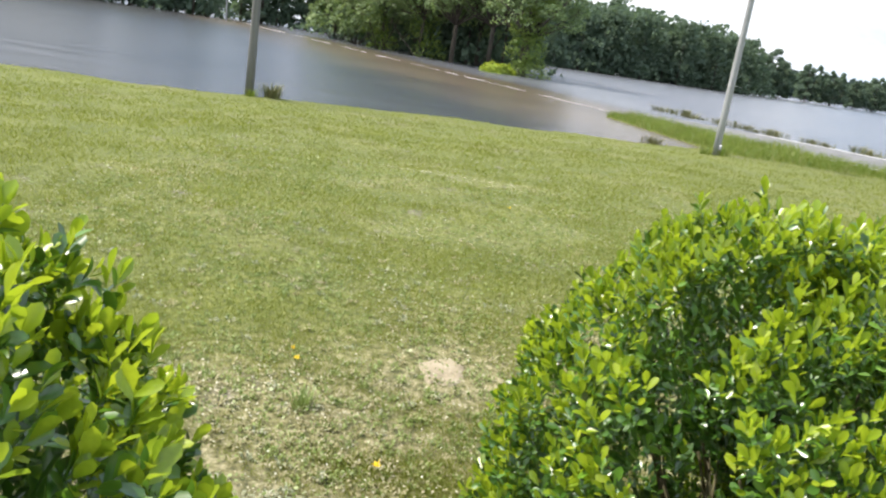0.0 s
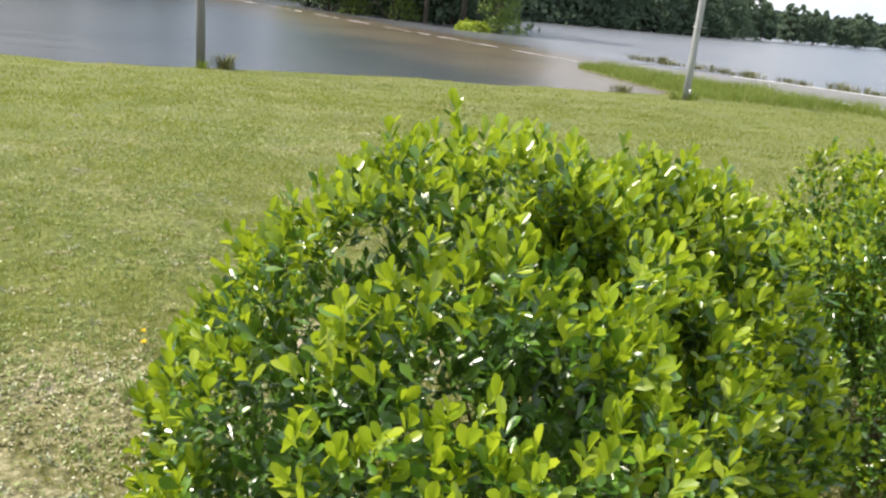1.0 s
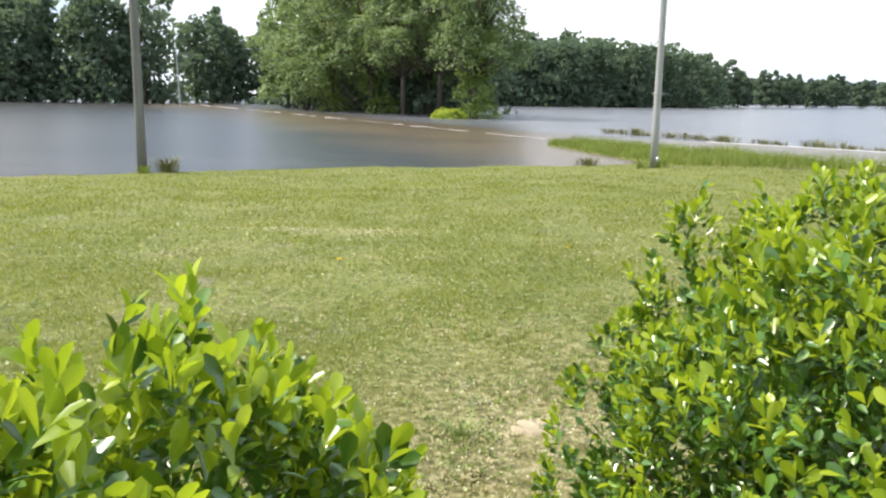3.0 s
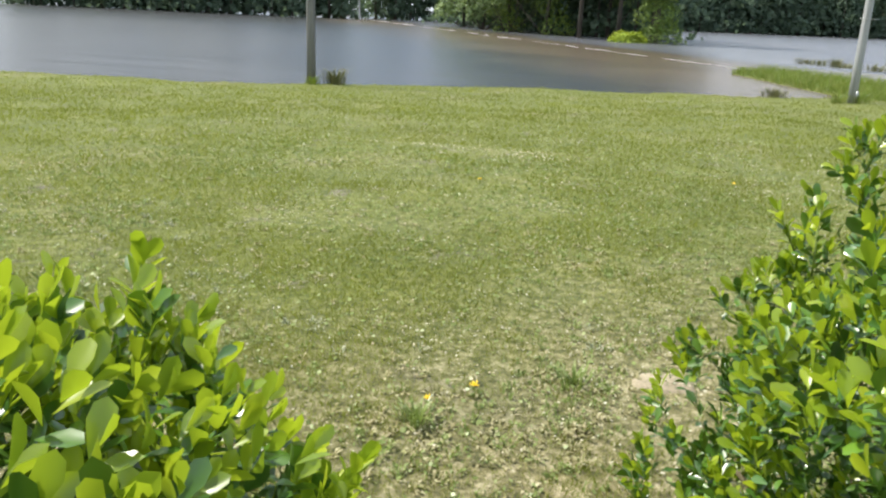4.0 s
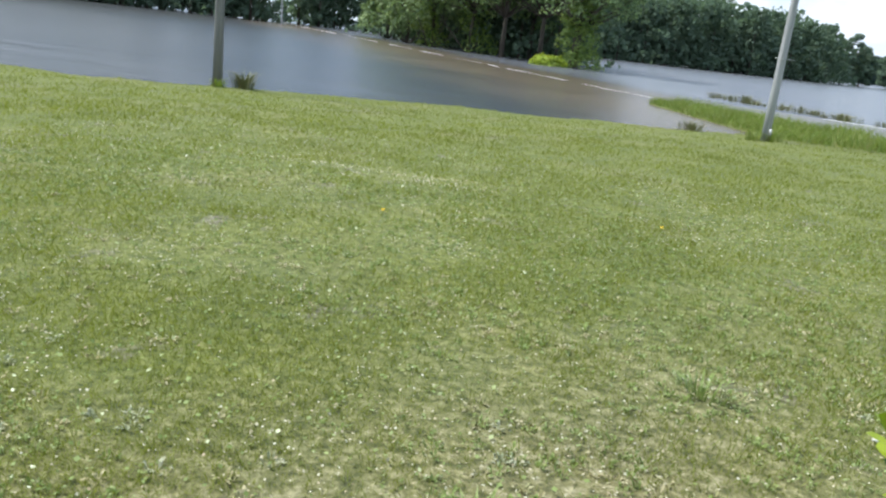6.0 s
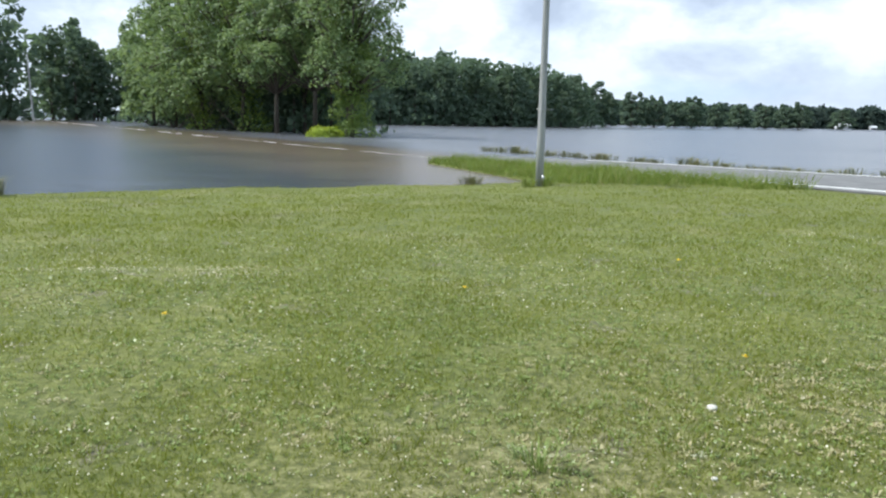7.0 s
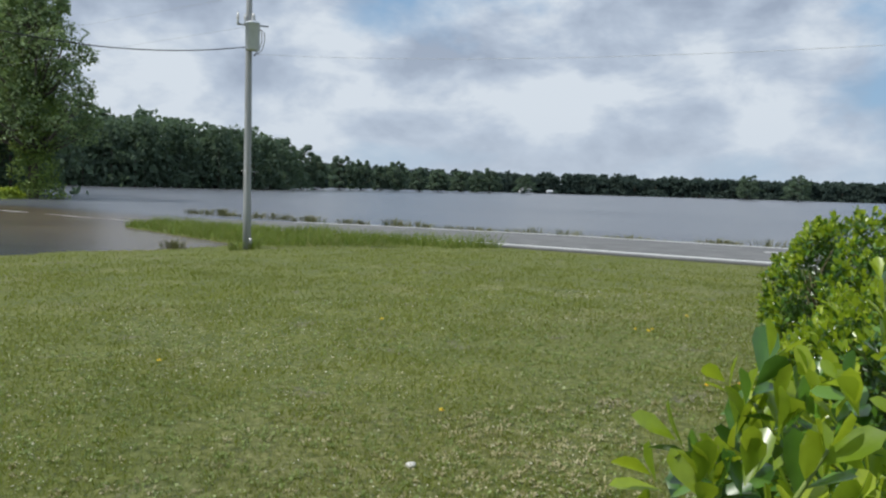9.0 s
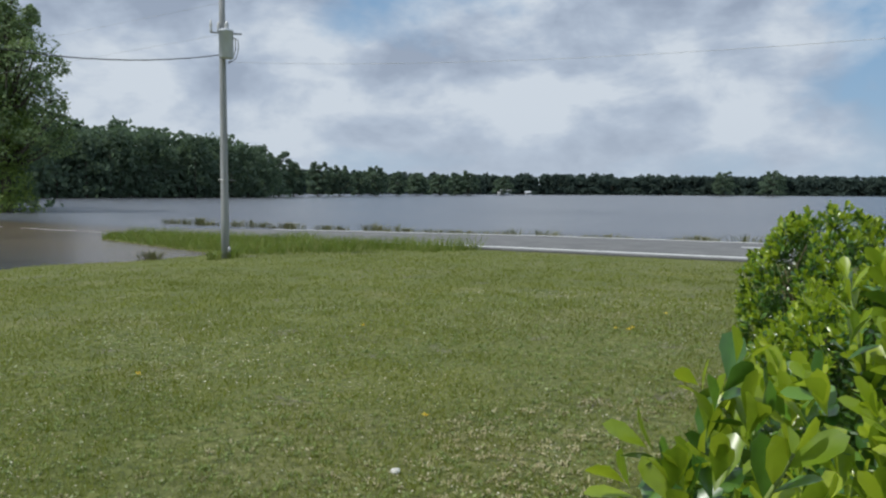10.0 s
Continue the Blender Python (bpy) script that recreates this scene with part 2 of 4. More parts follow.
def water_material():
    m, tree, shader = material("flood_water", 0.26)
    silt = noise_on(tree, 0.05, 4.0, 0.6)
    grey = ramp_on(tree, silt, [(0.35, (0.036, 0.038, 0.042)), (0.65, (0.062, 0.064, 0.068))])
    brown = ramp_on(tree, silt, [(0.35, (0.085, 0.066, 0.047)), (0.65, (0.135, 0.105, 0.075))])
    where = tree.nodes.new("ShaderNodeSeparateXYZ")
    tree.links.new(tree.nodes.new("ShaderNodeTexCoord").outputs["Object"], where.inputs[0])
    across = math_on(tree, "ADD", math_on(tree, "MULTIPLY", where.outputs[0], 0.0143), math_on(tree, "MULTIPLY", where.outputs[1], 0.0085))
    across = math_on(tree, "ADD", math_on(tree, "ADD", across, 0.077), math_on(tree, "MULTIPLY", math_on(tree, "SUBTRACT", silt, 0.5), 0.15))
    # mud by the road, with the grove's brown reflection painted into the same band
    mud_and_reflection = ramp_on(tree, across, [(0.28, (0, 0, 0)), (0.42, (1, 1, 1)), (0.54, (1, 1, 1)), (0.60, (0, 0, 0))])
    # open field: reflected sky is put into the base colour, paler and bluer
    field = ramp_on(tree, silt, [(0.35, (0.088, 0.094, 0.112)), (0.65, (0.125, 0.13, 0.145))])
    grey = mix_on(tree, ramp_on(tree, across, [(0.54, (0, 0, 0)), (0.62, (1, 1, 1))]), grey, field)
    tree.links.new(mix_on(tree, mud_and_reflection, grey, brown), shader.inputs["Base Color"])
    shader.inputs["IOR"].default_value = 1.33
    swell = noise_on(tree, 1.0, 3.0, 0.5, stretch=(0.55, 1.5, 1.0, -22))
    chop = noise_on(tree, 5.0, 3.0, 0.6, stretch=(0.6, 1.3, 1.0, 12))
    calm = ramp_on(tree, noise_on(tree, 0.03, 3.0, 0.6), [(0.35, (0.35, 0.35, 0.35)), (0.65, (1, 1, 1))])
    gust = noise_on(tree, 0.3, 4.0, 0.6, stretch=(0.3, 1.7, 1.0, -30))
    waves = math_on(tree, "MULTIPLY", math_on(tree, "ADD", swell, math_on(tree, "MULTIPLY", chop, 0.22)), calm)
    waves = math_on(tree, "ADD", waves, math_on(tree, "MULTIPLY", gust, 1.3))
    open_field = ramp_on(tree, across, [(0.5, (0.8, 0.8, 0.8)), (0.85, (2.2, 2.2, 2.2))])
    bump_on(tree, shader, math_on(tree, "MULTIPLY", waves, open_field), 0.5, 0.2)
    return m


MAT_GROUND, MAT_WATER = ground_material(), water_material()


# ---- builders ----
def flat_noise(x, y, seed=0):
    """Smooth value noise on the plane, 0 to 1, for arrays."""
    xi, yi = np.floor(x).astype(np.int64), np.floor(y).astype(np.int64)
    fx, fy = x - xi, y - yi
    fx, fy = fx * fx * (3 - 2 * fx), fy * fy * (3 - 2 * fy)

    def corner(i, j):
        h = (i * 374761393 + j * 668265263 + seed * 974711) & 0x7FFFFFFF
        h = ((h ^ (h >> 13)) * 1274126177) & 0x7FFFFFFF
        return ((h ^ (h >> 16)) & 0xFFFF) / 65535.0
    top = corner(xi, yi) * (1 - fx) + corner(xi + 1, yi) * fx
    low = corner(xi, yi + 1) * (1 - fx) + corner(xi + 1, yi + 1) * fx
    return top * (1 - fy) + low * fy


def ob_tidy(ob, parent, label):
    if parent:
        ob.parent = parent
    if label:
        tagged(ob, label)
    return ob


def array_mesh(name, verts, faces, materials, indices=None, smooth=False):
    """A mesh from arrays; faces all of one size."""
    verts, faces = np.asarray(verts, np.float32), np.asarray(faces, np.int32)
    me = bpy.data.meshes.new(name)
    me.vertices.add(len(verts))
    me.vertices.foreach_set("co", verts.ravel())
    size = faces.shape[1]
    me.loops.add(faces.size)
    me.loops.foreach_set("vertex_index", faces.ravel())
    me.polygons.add(len(faces))
    me.polygons.foreach_set("loop_start", np.arange(0, faces.size, size, dtype=np.int32))
    for m in materials:
        me.materials.append(m)
    if indices is not None:
        me.polygons.foreach_set("material_index", np.asarray(indices, np.int32))
    me.polygons.foreach_set("use_smooth", np.full(len(faces), smooth))
    me.update(calc_edges=True)
    me.validate()
    return me


def part(name, bm, mat, parent=None, label="", smooth=True):
    me = bpy.data.meshes.new(name)
    for f in bm.faces:
        f.smooth = smooth
    bm.to_mesh(me)
    bm.free()
    me.materials.append(mat)
    return ob_tidy(new(name, me), parent, label)


def tube(bm, points, radii, sides=8):
    """A tapered tube along points, closed at both ends."""
    rings = []
    for k, p in enumerate(points):
        p = Vector(p)
        ahead = (Vector(points[min(k + 1, len(points) - 1)]) - Vector(points[max(k - 1, 0)])).normalized()
        side = ahead.cross(Vector((0.31, 0.95, 0.05)) if abs(ahead.z) > 0.8 else Vector((0, 0, 1))).normalized()
        up = side.cross(ahead)
        rings.append([bm.verts.new(p + radii[k] * (side * math.cos(q) + up * math.sin(q)))
                      for q in (2 * math.pi * j / sides for j in range(sides))])
    for r, s in zip(rings, rings[1:]):
        for j in range(sides):
            bm.faces.new((r[j], r[(j + 1) % sides], s[(j + 1) % sides], s[j]))
    bm.faces.new(rings[0][::-1])
    bm.faces.new(rings[-1])
    return bm


def box(bm, centre, size, bevel=0.0):
    made = bmesh.ops.create_cube(bm, size=1.0, matrix=Matrix.Translation(centre) @ Matrix.Diagonal((*size, 1)))
    if bevel:
        edges = list({e for v in made["verts"] for e in v.link_edges})
        bmesh.ops.bevel(bm, geom=edges, offset=bevel, segments=2, affect="EDGES")
    return bm


def unit(v):
    return v / np.maximum(np.linalg.norm(v, axis=-1, keepdims=True), 1e-9)


# ---- ground ----
SHORE_X = [-400, -60, -18, -13, -8.8, -4.7, -1.6, 1.5, 5.4, 6.5, 9, 14, 400]
SHORE_Y = [-60, 8, 19.2, 20.4, 21.9, 24.4, 25.9, 27.4, 28.0, 30, 36, 44, 500]
ROAD_N, ROAD_S = (0.86, 0.51), (-0.51, 0.86)     # across the road, along it
ROAD_NEAR, ROAD_WIDE = 25.75, 7.4                 # the near edge line; between the edge lines


def ease(x, a, b):
    q = np.clip((x - a) / (b - a), 0, 1)
    return q * q * (3 - 2 * q)


def road_height(s):
    return np.interp(s, [-400, 0, 17, 28, 36, 46, 3000], [0.1, -0.2, -0.28, -0.42, WATER - 0.05, WATER - 0.12, WATER - 0.3])


def spit_mask(x, y):
    """1 on the low tongue of land between the lawn and the road."""
    ax, ay, bx, by = 9.3, 30.6, 4.6, 39.5
    q = np.clip(((x - ax) * (bx - ax) + (y - ay) * (by - ay)) / ((bx - ax) ** 2 + (by - ay) ** 2), 0, 1)
    d = np.hypot(x - ax - q * (bx - ax), y - ay - q * (by - ay))
    return 1 - ease(d, 3.0 - 1.7 * q, 4.4 - 1.7 * q)


def ground_height(x, y):
    x, y = np.asarray(x, float), np.asarray(y, float)
    inland = (np.interp(x, SHORE_X, SHORE_Y) - y) * 0.88 + (flat_noise(x * 0.6, y * 0.6, 5) - 0.5) * 0.5
    z = np.where(inland > 0, WATER * (1 - ease(inland, -6, 17)) * 1.19, WATER + 0.07 * inland)
    z = np.maximum(z, -1.8)
    n = ROAD_N[0] * x + ROAD_N[1] * y - ROAD_NEAR
    s = ROAD_S[0] * x + ROAD_S[1] * y
    road = road_height(s)
    near = ease(n, -13, -1)
    z = np.where(s < 22, z * (1 - near) + (road - 0.06) * near, z)
    z = np.maximum(z, np.where(spit_mask(x, y) > 0, (WATER - 0.25) + 0.32 * spit_mask(x, y), -9))
    bank = (road - 0.06 - 0.2 * ease(s, 26, 36)) + np.where(n < -0.9, 0.25 * (n + 0.9), -0.22 * np.maximum(n - ROAD_WIDE - 0.9, 0))
    z = np.where(n > -0.9, np.maximum(bank, -1.8), np.maximum(z, np.where(s > 22, np.maximum(bank, -1.8), -9)))
    wobble = (flat_noise(x * 0.35, y * 0.35, 1) - 0.5) * 0.05 + (flat_noise(x * 1.7, y * 1.7, 2) - 0.5) * 0.022
    return z + wobble * np.where((n > -1.5) & (n < ROAD_WIDE + 1), 0.0, 1.0)


def grid_axis(lo, hi, step, far):
    inner = np.arange(lo, hi + step / 2, step)
    out, d = [], step
    at = hi
    while at < far:
        d *= 1.35
        at += d
        out.append(at)
    out = np.array(out)
    return np.concatenate([(lo - (out - hi))[::-1], inner, out])


def build_ground():
    gx, gy = grid_axis(-22, 34, 0.4, 3200), grid_axis(-6, 56, 0.4, 3200)
    X, Y = np.meshgrid(gx, gy)
    v = np.stack([X.ravel(), Y.ravel(), ground_height(X, Y).ravel()], 1)
    w = len(gx)
    i = (np.arange(len(gy) - 1)[:, None] * w + np.arange(w - 1)[None]).ravel()
    me = array_mesh("ground", v, np.stack([i, i + 1, i + w + 1, i + w], 1), [MAT_GROUND], smooth=True)
    tagged(new("ground", me), "mown weedy lawn sloping down to flood water", "lawn", kind="structure")
    c = np.linspace(-3200, 3200, 41)
    X, Y = np.meshgrid(c, c)
    v = np.stack([X.ravel(), Y.ravel(), np.full(X.size, WATER)], 1)
    i = (np.arange(40)[:, None] * 41 + np.arange(40)[None]).ravel()
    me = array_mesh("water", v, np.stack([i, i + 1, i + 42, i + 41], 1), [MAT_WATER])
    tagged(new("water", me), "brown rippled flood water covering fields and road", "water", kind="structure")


build_ground()


def road_point(n, s, z):
    n += ROAD_NEAR
    return (ROAD_N[0] * n + ROAD_S[0] * s, ROAD_N[1] * n + ROAD_S[1] * s, z)


def strip(name, n0, n1, s0, s1, lift, mat, label, category, parent=None, camber=0.0, rows=4, edge=0.0):
    """A strip of the road, on its camber, with turned-down edges."""
    s = np.linspace(s0, s1, max(2, int((s1 - s0) / 1.0)))
    across = np.linspace(n0, n1, rows)
    v = []
    for sk in s:
        for nk in across:
            shift = edge * (flat_noise(np.array(sk * 1.3), np.array(nk * 7.0), 9) - 0.5)
            h = float(road_height(sk)) + lift + 0.07 * (1 - ((nk - ROAD_WIDE / 2) / (ROAD_WIDE / 2 + 0.5)) ** 2)
            v.append(road_point(nk + float(shift), sk, h))
    top = len(v)
    v += [(p[0], p[1], p[2] - 0.05) for p in v]
    w = rows
    f = []
    for k in range(len(s) - 1):
        for j in range(w - 1):
            q = k * w + j
            f.append((q, q + 1, q + w + 1, q + w))
        for q, flip in ((k * w, False), (k * w + w - 1, True)):
            quad = (q, q + w, q + w + top, q + top)
            f.append(quad[::-1] if flip else quad)
    me = array_mesh(name, np.array(v), np.array(f), [mat], smooth=False)
    ob = new(name, me)
    if parent:
        ob.parent = parent
        return ob
    return tagged(ob, label, category, kind="structure")


road = strip("road", -0.45, ROAD_WIDE + 0.45, -60, 60, 0.0, MAT_ASPHALT, "grey two-lane asphalt road running down into flood water", "road", rows=9, edge=0.12)
strip("edge_line", 0.0, 0.12, -60, 36, 0.02, MAT_LINE, "", "", road, rows=2)
strip("edge_line", ROAD_WIDE - 0.12, ROAD_WIDE, -60, 33, 0.02, MAT_LINE, "", "", road, rows=2)
strip("centre_line", ROAD_WIDE / 2 - 0.06, ROAD_WIDE / 2 + 0.06, -60, 8, 0.02, MAT_LINE, "", "", road, rows=2)


# ---- blades, bits and leaf cards ----
def blades(x, y, height, width, lean, rng):
    """Thin upright triangles on the ground."""
    n = len(x)
    z = ground_height(x, y)
    turn = rng.uniform(0, 2 * np.pi, n)
    side = np.stack([np.cos(turn), np.sin(turn), np.zeros(n)], 1) * (width / 2)[:, None]
    tilt = rng.uniform(0, 2 * np.pi, n)
    tip = np.stack([np.cos(tilt) * lean * height, np.sin(tilt) * lean * height, height], 1)
    base = np.stack([x, y, z - 0.004], 1)
    v = np.stack([base - side, base + side, base + tip], 1).reshape(-1, 3)
    return v, np.arange(3 * n).reshape(-1, 3)


BARE = [(-0.30, 3.48, 0.36, 0.44), (1.74, 4.92, 0.36, 0.26), (0.35, 8.03, 0.45, 0.32), (-0.62, 7.1, 0.5, 0.3), (-0.7, 2.57, 0.4, 0.2), (3.35, 5.78, 0.35, 0.22), (-0.75, 10.9, 0.8, 0.2), (3.2, 5.6, 0.3, 0.2), (-1.2, 2.75, 0.4, 0.25),
        (-1.2, 6.8, 0.4, 0.25), (2.2, 6.2, 0.3, 0.2)]


def bare_mask(x, y):
    keep = 1 - 0.25 * (1 - ease((y - x) - 2.5 * flat_noise(x * 1.3, y * 1.3, 31), 0.8, 4.2)) * (1 - ease(x, 1.8, 3.4))
    for bx, by, rx, ry in BARE:
        d = ((x - bx) / rx) ** 2 + ((y - by) / ry) ** 2
        keep *= np.where(d < 1, 0.12, np.where(d < 2.0, 0.6, 1.0))
    return keep


def scatter(count, x0, x1, y0, y1, rng, spare=True):
    x, y = rng.uniform(x0, x1, count), rng.uniform(y0, y1, count)
    if spare:
        grow = 0.25 + 0.75 * ease(flat_noise(x * 0.9, y * 0.9, 11) * 0.6 + flat_noise(x * 3.1, y * 3.1, 12) * 0.4, 0.3, 0.62)
        keep = rng.uniform(0, 1, count) < grow * bare_mask(x, y)
        x, y = x[keep], y[keep]
    n = ROAD_N[0] * x + ROAD_N[1] * y - ROAD_NEAR
    s = ROAD_S[0] * x + ROAD_S[1] * y
    ok = (ground_height(x, y) > WATER + 0.005) & ((n < -0.5) | (n > ROAD_WIDE + 0.6))
    return x[ok], y[ok]


def build_lawn():
    rng = np.random.default_rng(3)
    count = 700000
    r = 1.3 * (34 / 1.3) ** rng.uniform(0, 1, count)
    q = np.radians(rng.uniform(-72, 62, count))
    x, y = 0.9 - r * np.sin(q) * 1.0, 1.0 + r * np.cos(q)
    grow = 0.3 + 0.7 * ease(flat_noise(x * 0.9, y * 0.9, 11) * 0.5 + flat_noise(x * 3.1, y * 3.1, 12) * 0.5, 0.3, 0.62)
    n = ROAD_N[0] * x + ROAD_N[1] * y - ROAD_NEAR
    keep = (rng.uniform(0, 1, count) < grow * bare_mask(x, y)) & (ground_height(x, y) > WATER + 0.004) & ((n < -1.0) | (n > ROAD_WIDE + 0.6))
    x, y, r = x[keep], y[keep], r[keep]
    k = len(x)
    v, f = blades(x, y, (0.034 + 0.0012 * r) * rng.uniform(0.4, 1.3, k), np.clip(0.0012 * r, 0.0042, 0.017) * rng.uniform(0.6, 1.3, k), rng.uniform(0.1, 1.4, k), rng)
    me = array_mesh("grass", v, f, [MAT_GRASS])
    tagged(new("grass", me), "short mown green grass with dry blades", "grass", kind="stuff")

    x, y = scatter(60000, 2.5, 14.0, 23.5, 43.5, rng, spare=False)
    n = ROAD_N[0] * x + ROAD_N[1] * y - ROAD_NEAR
    keep = (rng.uniform(0, 1, len(x)) < np.maximum(spit_mask(x, y), np.where(n > -2.2, 0.8, 0))) & (n < -0.5) & (y > 25.8)
    x, y = x[keep], y[keep]
    k = len(x)
    a, b = blades(x, y, 0.5 * rng.uniform(0.3, 1.1, k) * (0.45 + 0.8 * flat_noise(x * 1.1, y * 1.1, 41)), rng.uniform(0.015, 0.035, k), rng.uniform(0.1, 1.2, k), rng)
    me = array_mesh("tall_grass", a, b, [MAT_TALL])
    tagged(new("tall_grass", me), "tall unmown bright green grass beside the road", "tall grass", kind="stuff")

    # pale dry litter and clover leaves in the near lawn
    for name, mat, count, size, label, seed in (("lawn_litter", MAT_DRY, 80000, 0.008, "pale dry clippings and tiny white flowers in the lawn", 21),
                                                ("clover", MAT_CLOVER, 46000, 0.013, "small clover leaves among the grass", 22)):
        rng = np.random.default_rng(seed)
        x, y = rng.uniform(-5, 10, count), 1.6 + 12.5 * rng.uniform(0, 1, count) ** 2.0
        near = flat_noise(x * 0.8, y * 0.8, seed) * 0.6 + flat_noise(x * 2.7, y * 2.7, seed + 1) * 0.4
        keep = rng.uniform(0, 1, count) < ease(near, 0.35, 0.7) + 0.12
        x, y = x[keep], y[keep]
        if seed == 21:
            for bx, by, rx, ry, more in ((-0.95, 10.95, 0.7, 0.07, 500), (-0.1, 10.6, 0.3, 0.05, 150), (0.35, 8.1, 0.3, 0.14, 350), (-1.2, 2.75, 0.35, 0.2, 700), (-0.3, 3.5, 0.4, 0.3, 500),
                                         (1.8, 5.0, 0.4, 0.3, 500), (-1.2, 6.8, 0.35, 0.2, 300), (2.2, 6.2, 0.3, 0.2, 300), (3.2, 5.6, 0.35, 0.25, 500)):
                x, y = np.append(x, rng.normal(bx, rx, more)), np.append(y, rng.normal(by, ry, more))
        k = len(x)
        p = np.stack([x, y, ground_height(x, y) + rng.uniform(0.008, 0.04, k)], 1)
        up = unit(np.stack([rng.normal(0, 0.5, k), rng.normal(0, 0.5, k), np.ones(k)], 1))
        side = unit(np.cross(up, unit(rng.normal(0, 1, (k, 3)))))
        other = np.cross(up, side)
        r = (size * rng.uniform(0.35, 1.25, k) * np.where(y > 9, 1.15, 0.9))[:, None]
        thin = rng.uniform(0.3, 1.0, k)[:, None]
        v = np.stack([p - side * r, p - other * r * thin, p + side * r, p + other * r * thin], 1).reshape(-1, 3)
        me = array_mesh(name, v, np.arange(4 * k).reshape(-1, 4), [mat])
        tagged(new(name, me), label, "litter" if seed == 21 else "clover", kind="stuff")


build_lawn()


def clumps(name, mat, count, each, size, height, label, category, seed, near, strip_only=0.0):
    """Low leafy clumps scattered over the near lawn."""
    rng = np.random.default_rng(seed)
    x, y = rng.uniform(-4.5, 8.5, count), 1.8 + near * rng.uniform(0, 1, count) ** 1.6
    some = flat_noise(x * 0.7, y * 0.7, seed) * 0.5 + flat_noise(x * 2.3, y * 2.3, seed + 1) * 0.5
    keep = rng.uniform(0, 1, count) < ease(some, 0.38, 0.66) * (1 - strip_only * ease(y - x, 2.6, 4.6))
    x, y = np.repeat(x[keep], each), np.repeat(y[keep], each)
    k = len(x)
    q = rng.uniform(0, 2 * np.pi, k)
    out = np.stack([np.cos(q), np.sin(q), np.zeros(k)], 1)
    side = np.stack([-np.sin(q), np.cos(q), np.zeros(k)], 1) * (size * rng.uniform(0.14, 0.34, k))[:, None]
    reach = rng.uniform(0.1, 1.0, k)
    px, py = x + np.cos(q) * reach * size * 1.4, y + np.sin(q) * reach * size * 1.4
    base = np.stack([px, py, ground_height(px, py) - 0.003], 1)
    h = height * rng.uniform(0.3, 1.1, k)
    mid = base + out * (size * rng.uniform(0.3, 0.7, k))[:, None] + np.array([0, 0, 1]) * h[:, None]
    tip = mid + out * (size * rng.uniform(0.3, 0.9, k))[:, None] + np.array([0, 0, 1]) * (h * rng.uniform(-0.6, 0.4, k))[:, None]
    v = np.stack([base, mid - side, tip, mid + side], 1).reshape(-1, 3)
    tagged(new(name, array_mesh(name, v, np.arange(4 * k).reshape(-1, 4), [mat])), label, category, kind="stuff")


clumps("weed_clumps", MAT_CLOVER, 11000, 10, 0.02, 0.028, "low leafy weed clumps in the lawn", "weeds", 61, 9.0)
clumps("pale_weeds", MAT_PALE, 800, 14, 0.022, 0.03, "pale grey-green downy weeds dotted over the lawn", "weeds", 91, 4.6)
clumps("dry_clumps", MAT_STRAW, 10000, 12, 0.024, 0.026, "dry straw-coloured grass clumps in the lawn", "dry grass", 71, 6.0, 0.85)


def sand_patch(x, y, rx, ry, seed):
    bm = bmesh.new()
    rings, sides = 5, 22
    centre = bm.verts.new((x, y, float(ground_height(x, y)) + 0.014))
    last = None
    for k in range(1, rings + 1):
        ring = []
        for j in range(sides):
            q = 2 * math.pi * j / sides
            r = (k / rings) * (1 + 0.4 * noise.noise((math.cos(q) * 1.2, math.sin(q) * 1.2, seed)) + 0.25 * noise.noise((math.cos(q) * 5, math.sin(q) * 5, seed)))
            px, py = x + rx * r * math.cos(q), y + ry * r * math.sin(q)
            h = 0.012 * (1 - (k / rings) ** 2) + 0.006 * noise.noise((px * 9, py * 9, 0)) - (0.02 if k == rings else -0.004)
            ring.append(bm.verts.new((px, py, float(ground_height(px, py)) + h)))
        for j in range(sides):
            if last:
                bm.faces.new((last[j], ring[j], ring[(j + 1) % sides], last[(j + 1) % sides]))
            else:
                bm.faces.new((centre, ring[j], ring[(j + 1) % sides]))
        last = ring
    return tagged(part("bare_patch", bm, MAT_SAND), "bare pale sandy patch in the lawn", "bare patch", "bare patches", "structure")


for k, (bx, by, rx, ry) in enumerate(BARE[:2]):
    sand_patch(bx, by, rx * 0.46, ry * 0.5, k * 3.7)

# ---- shrubs ----
LEAF = np.array([(0, 0, 0), (0.12, 0.28, 0.05), (0.225, 0.58, 0.075), (0.185, 0.86, 0.035), (0, 1.0, -0.03), (-0.185, 0.86, 0.035), (-0.225, 0.58, 0.075), (-0.12, 0.28, 0.05), (0, 0.58, 0.0)])
LEAF_FACES = np.array([(k, (k + 1) % 8, 8) for k in range(8)])
PLAIN_LEAF = np.array([(0, 0, 0), (0.22, 0.62, 0.07), (0, 1.0, -0.03), (-0.22, 0.62, 0.07)])     # deep inside a shrub
PLAIN_FACES = np.array([(0, 1, 2), (0, 2, 3)])


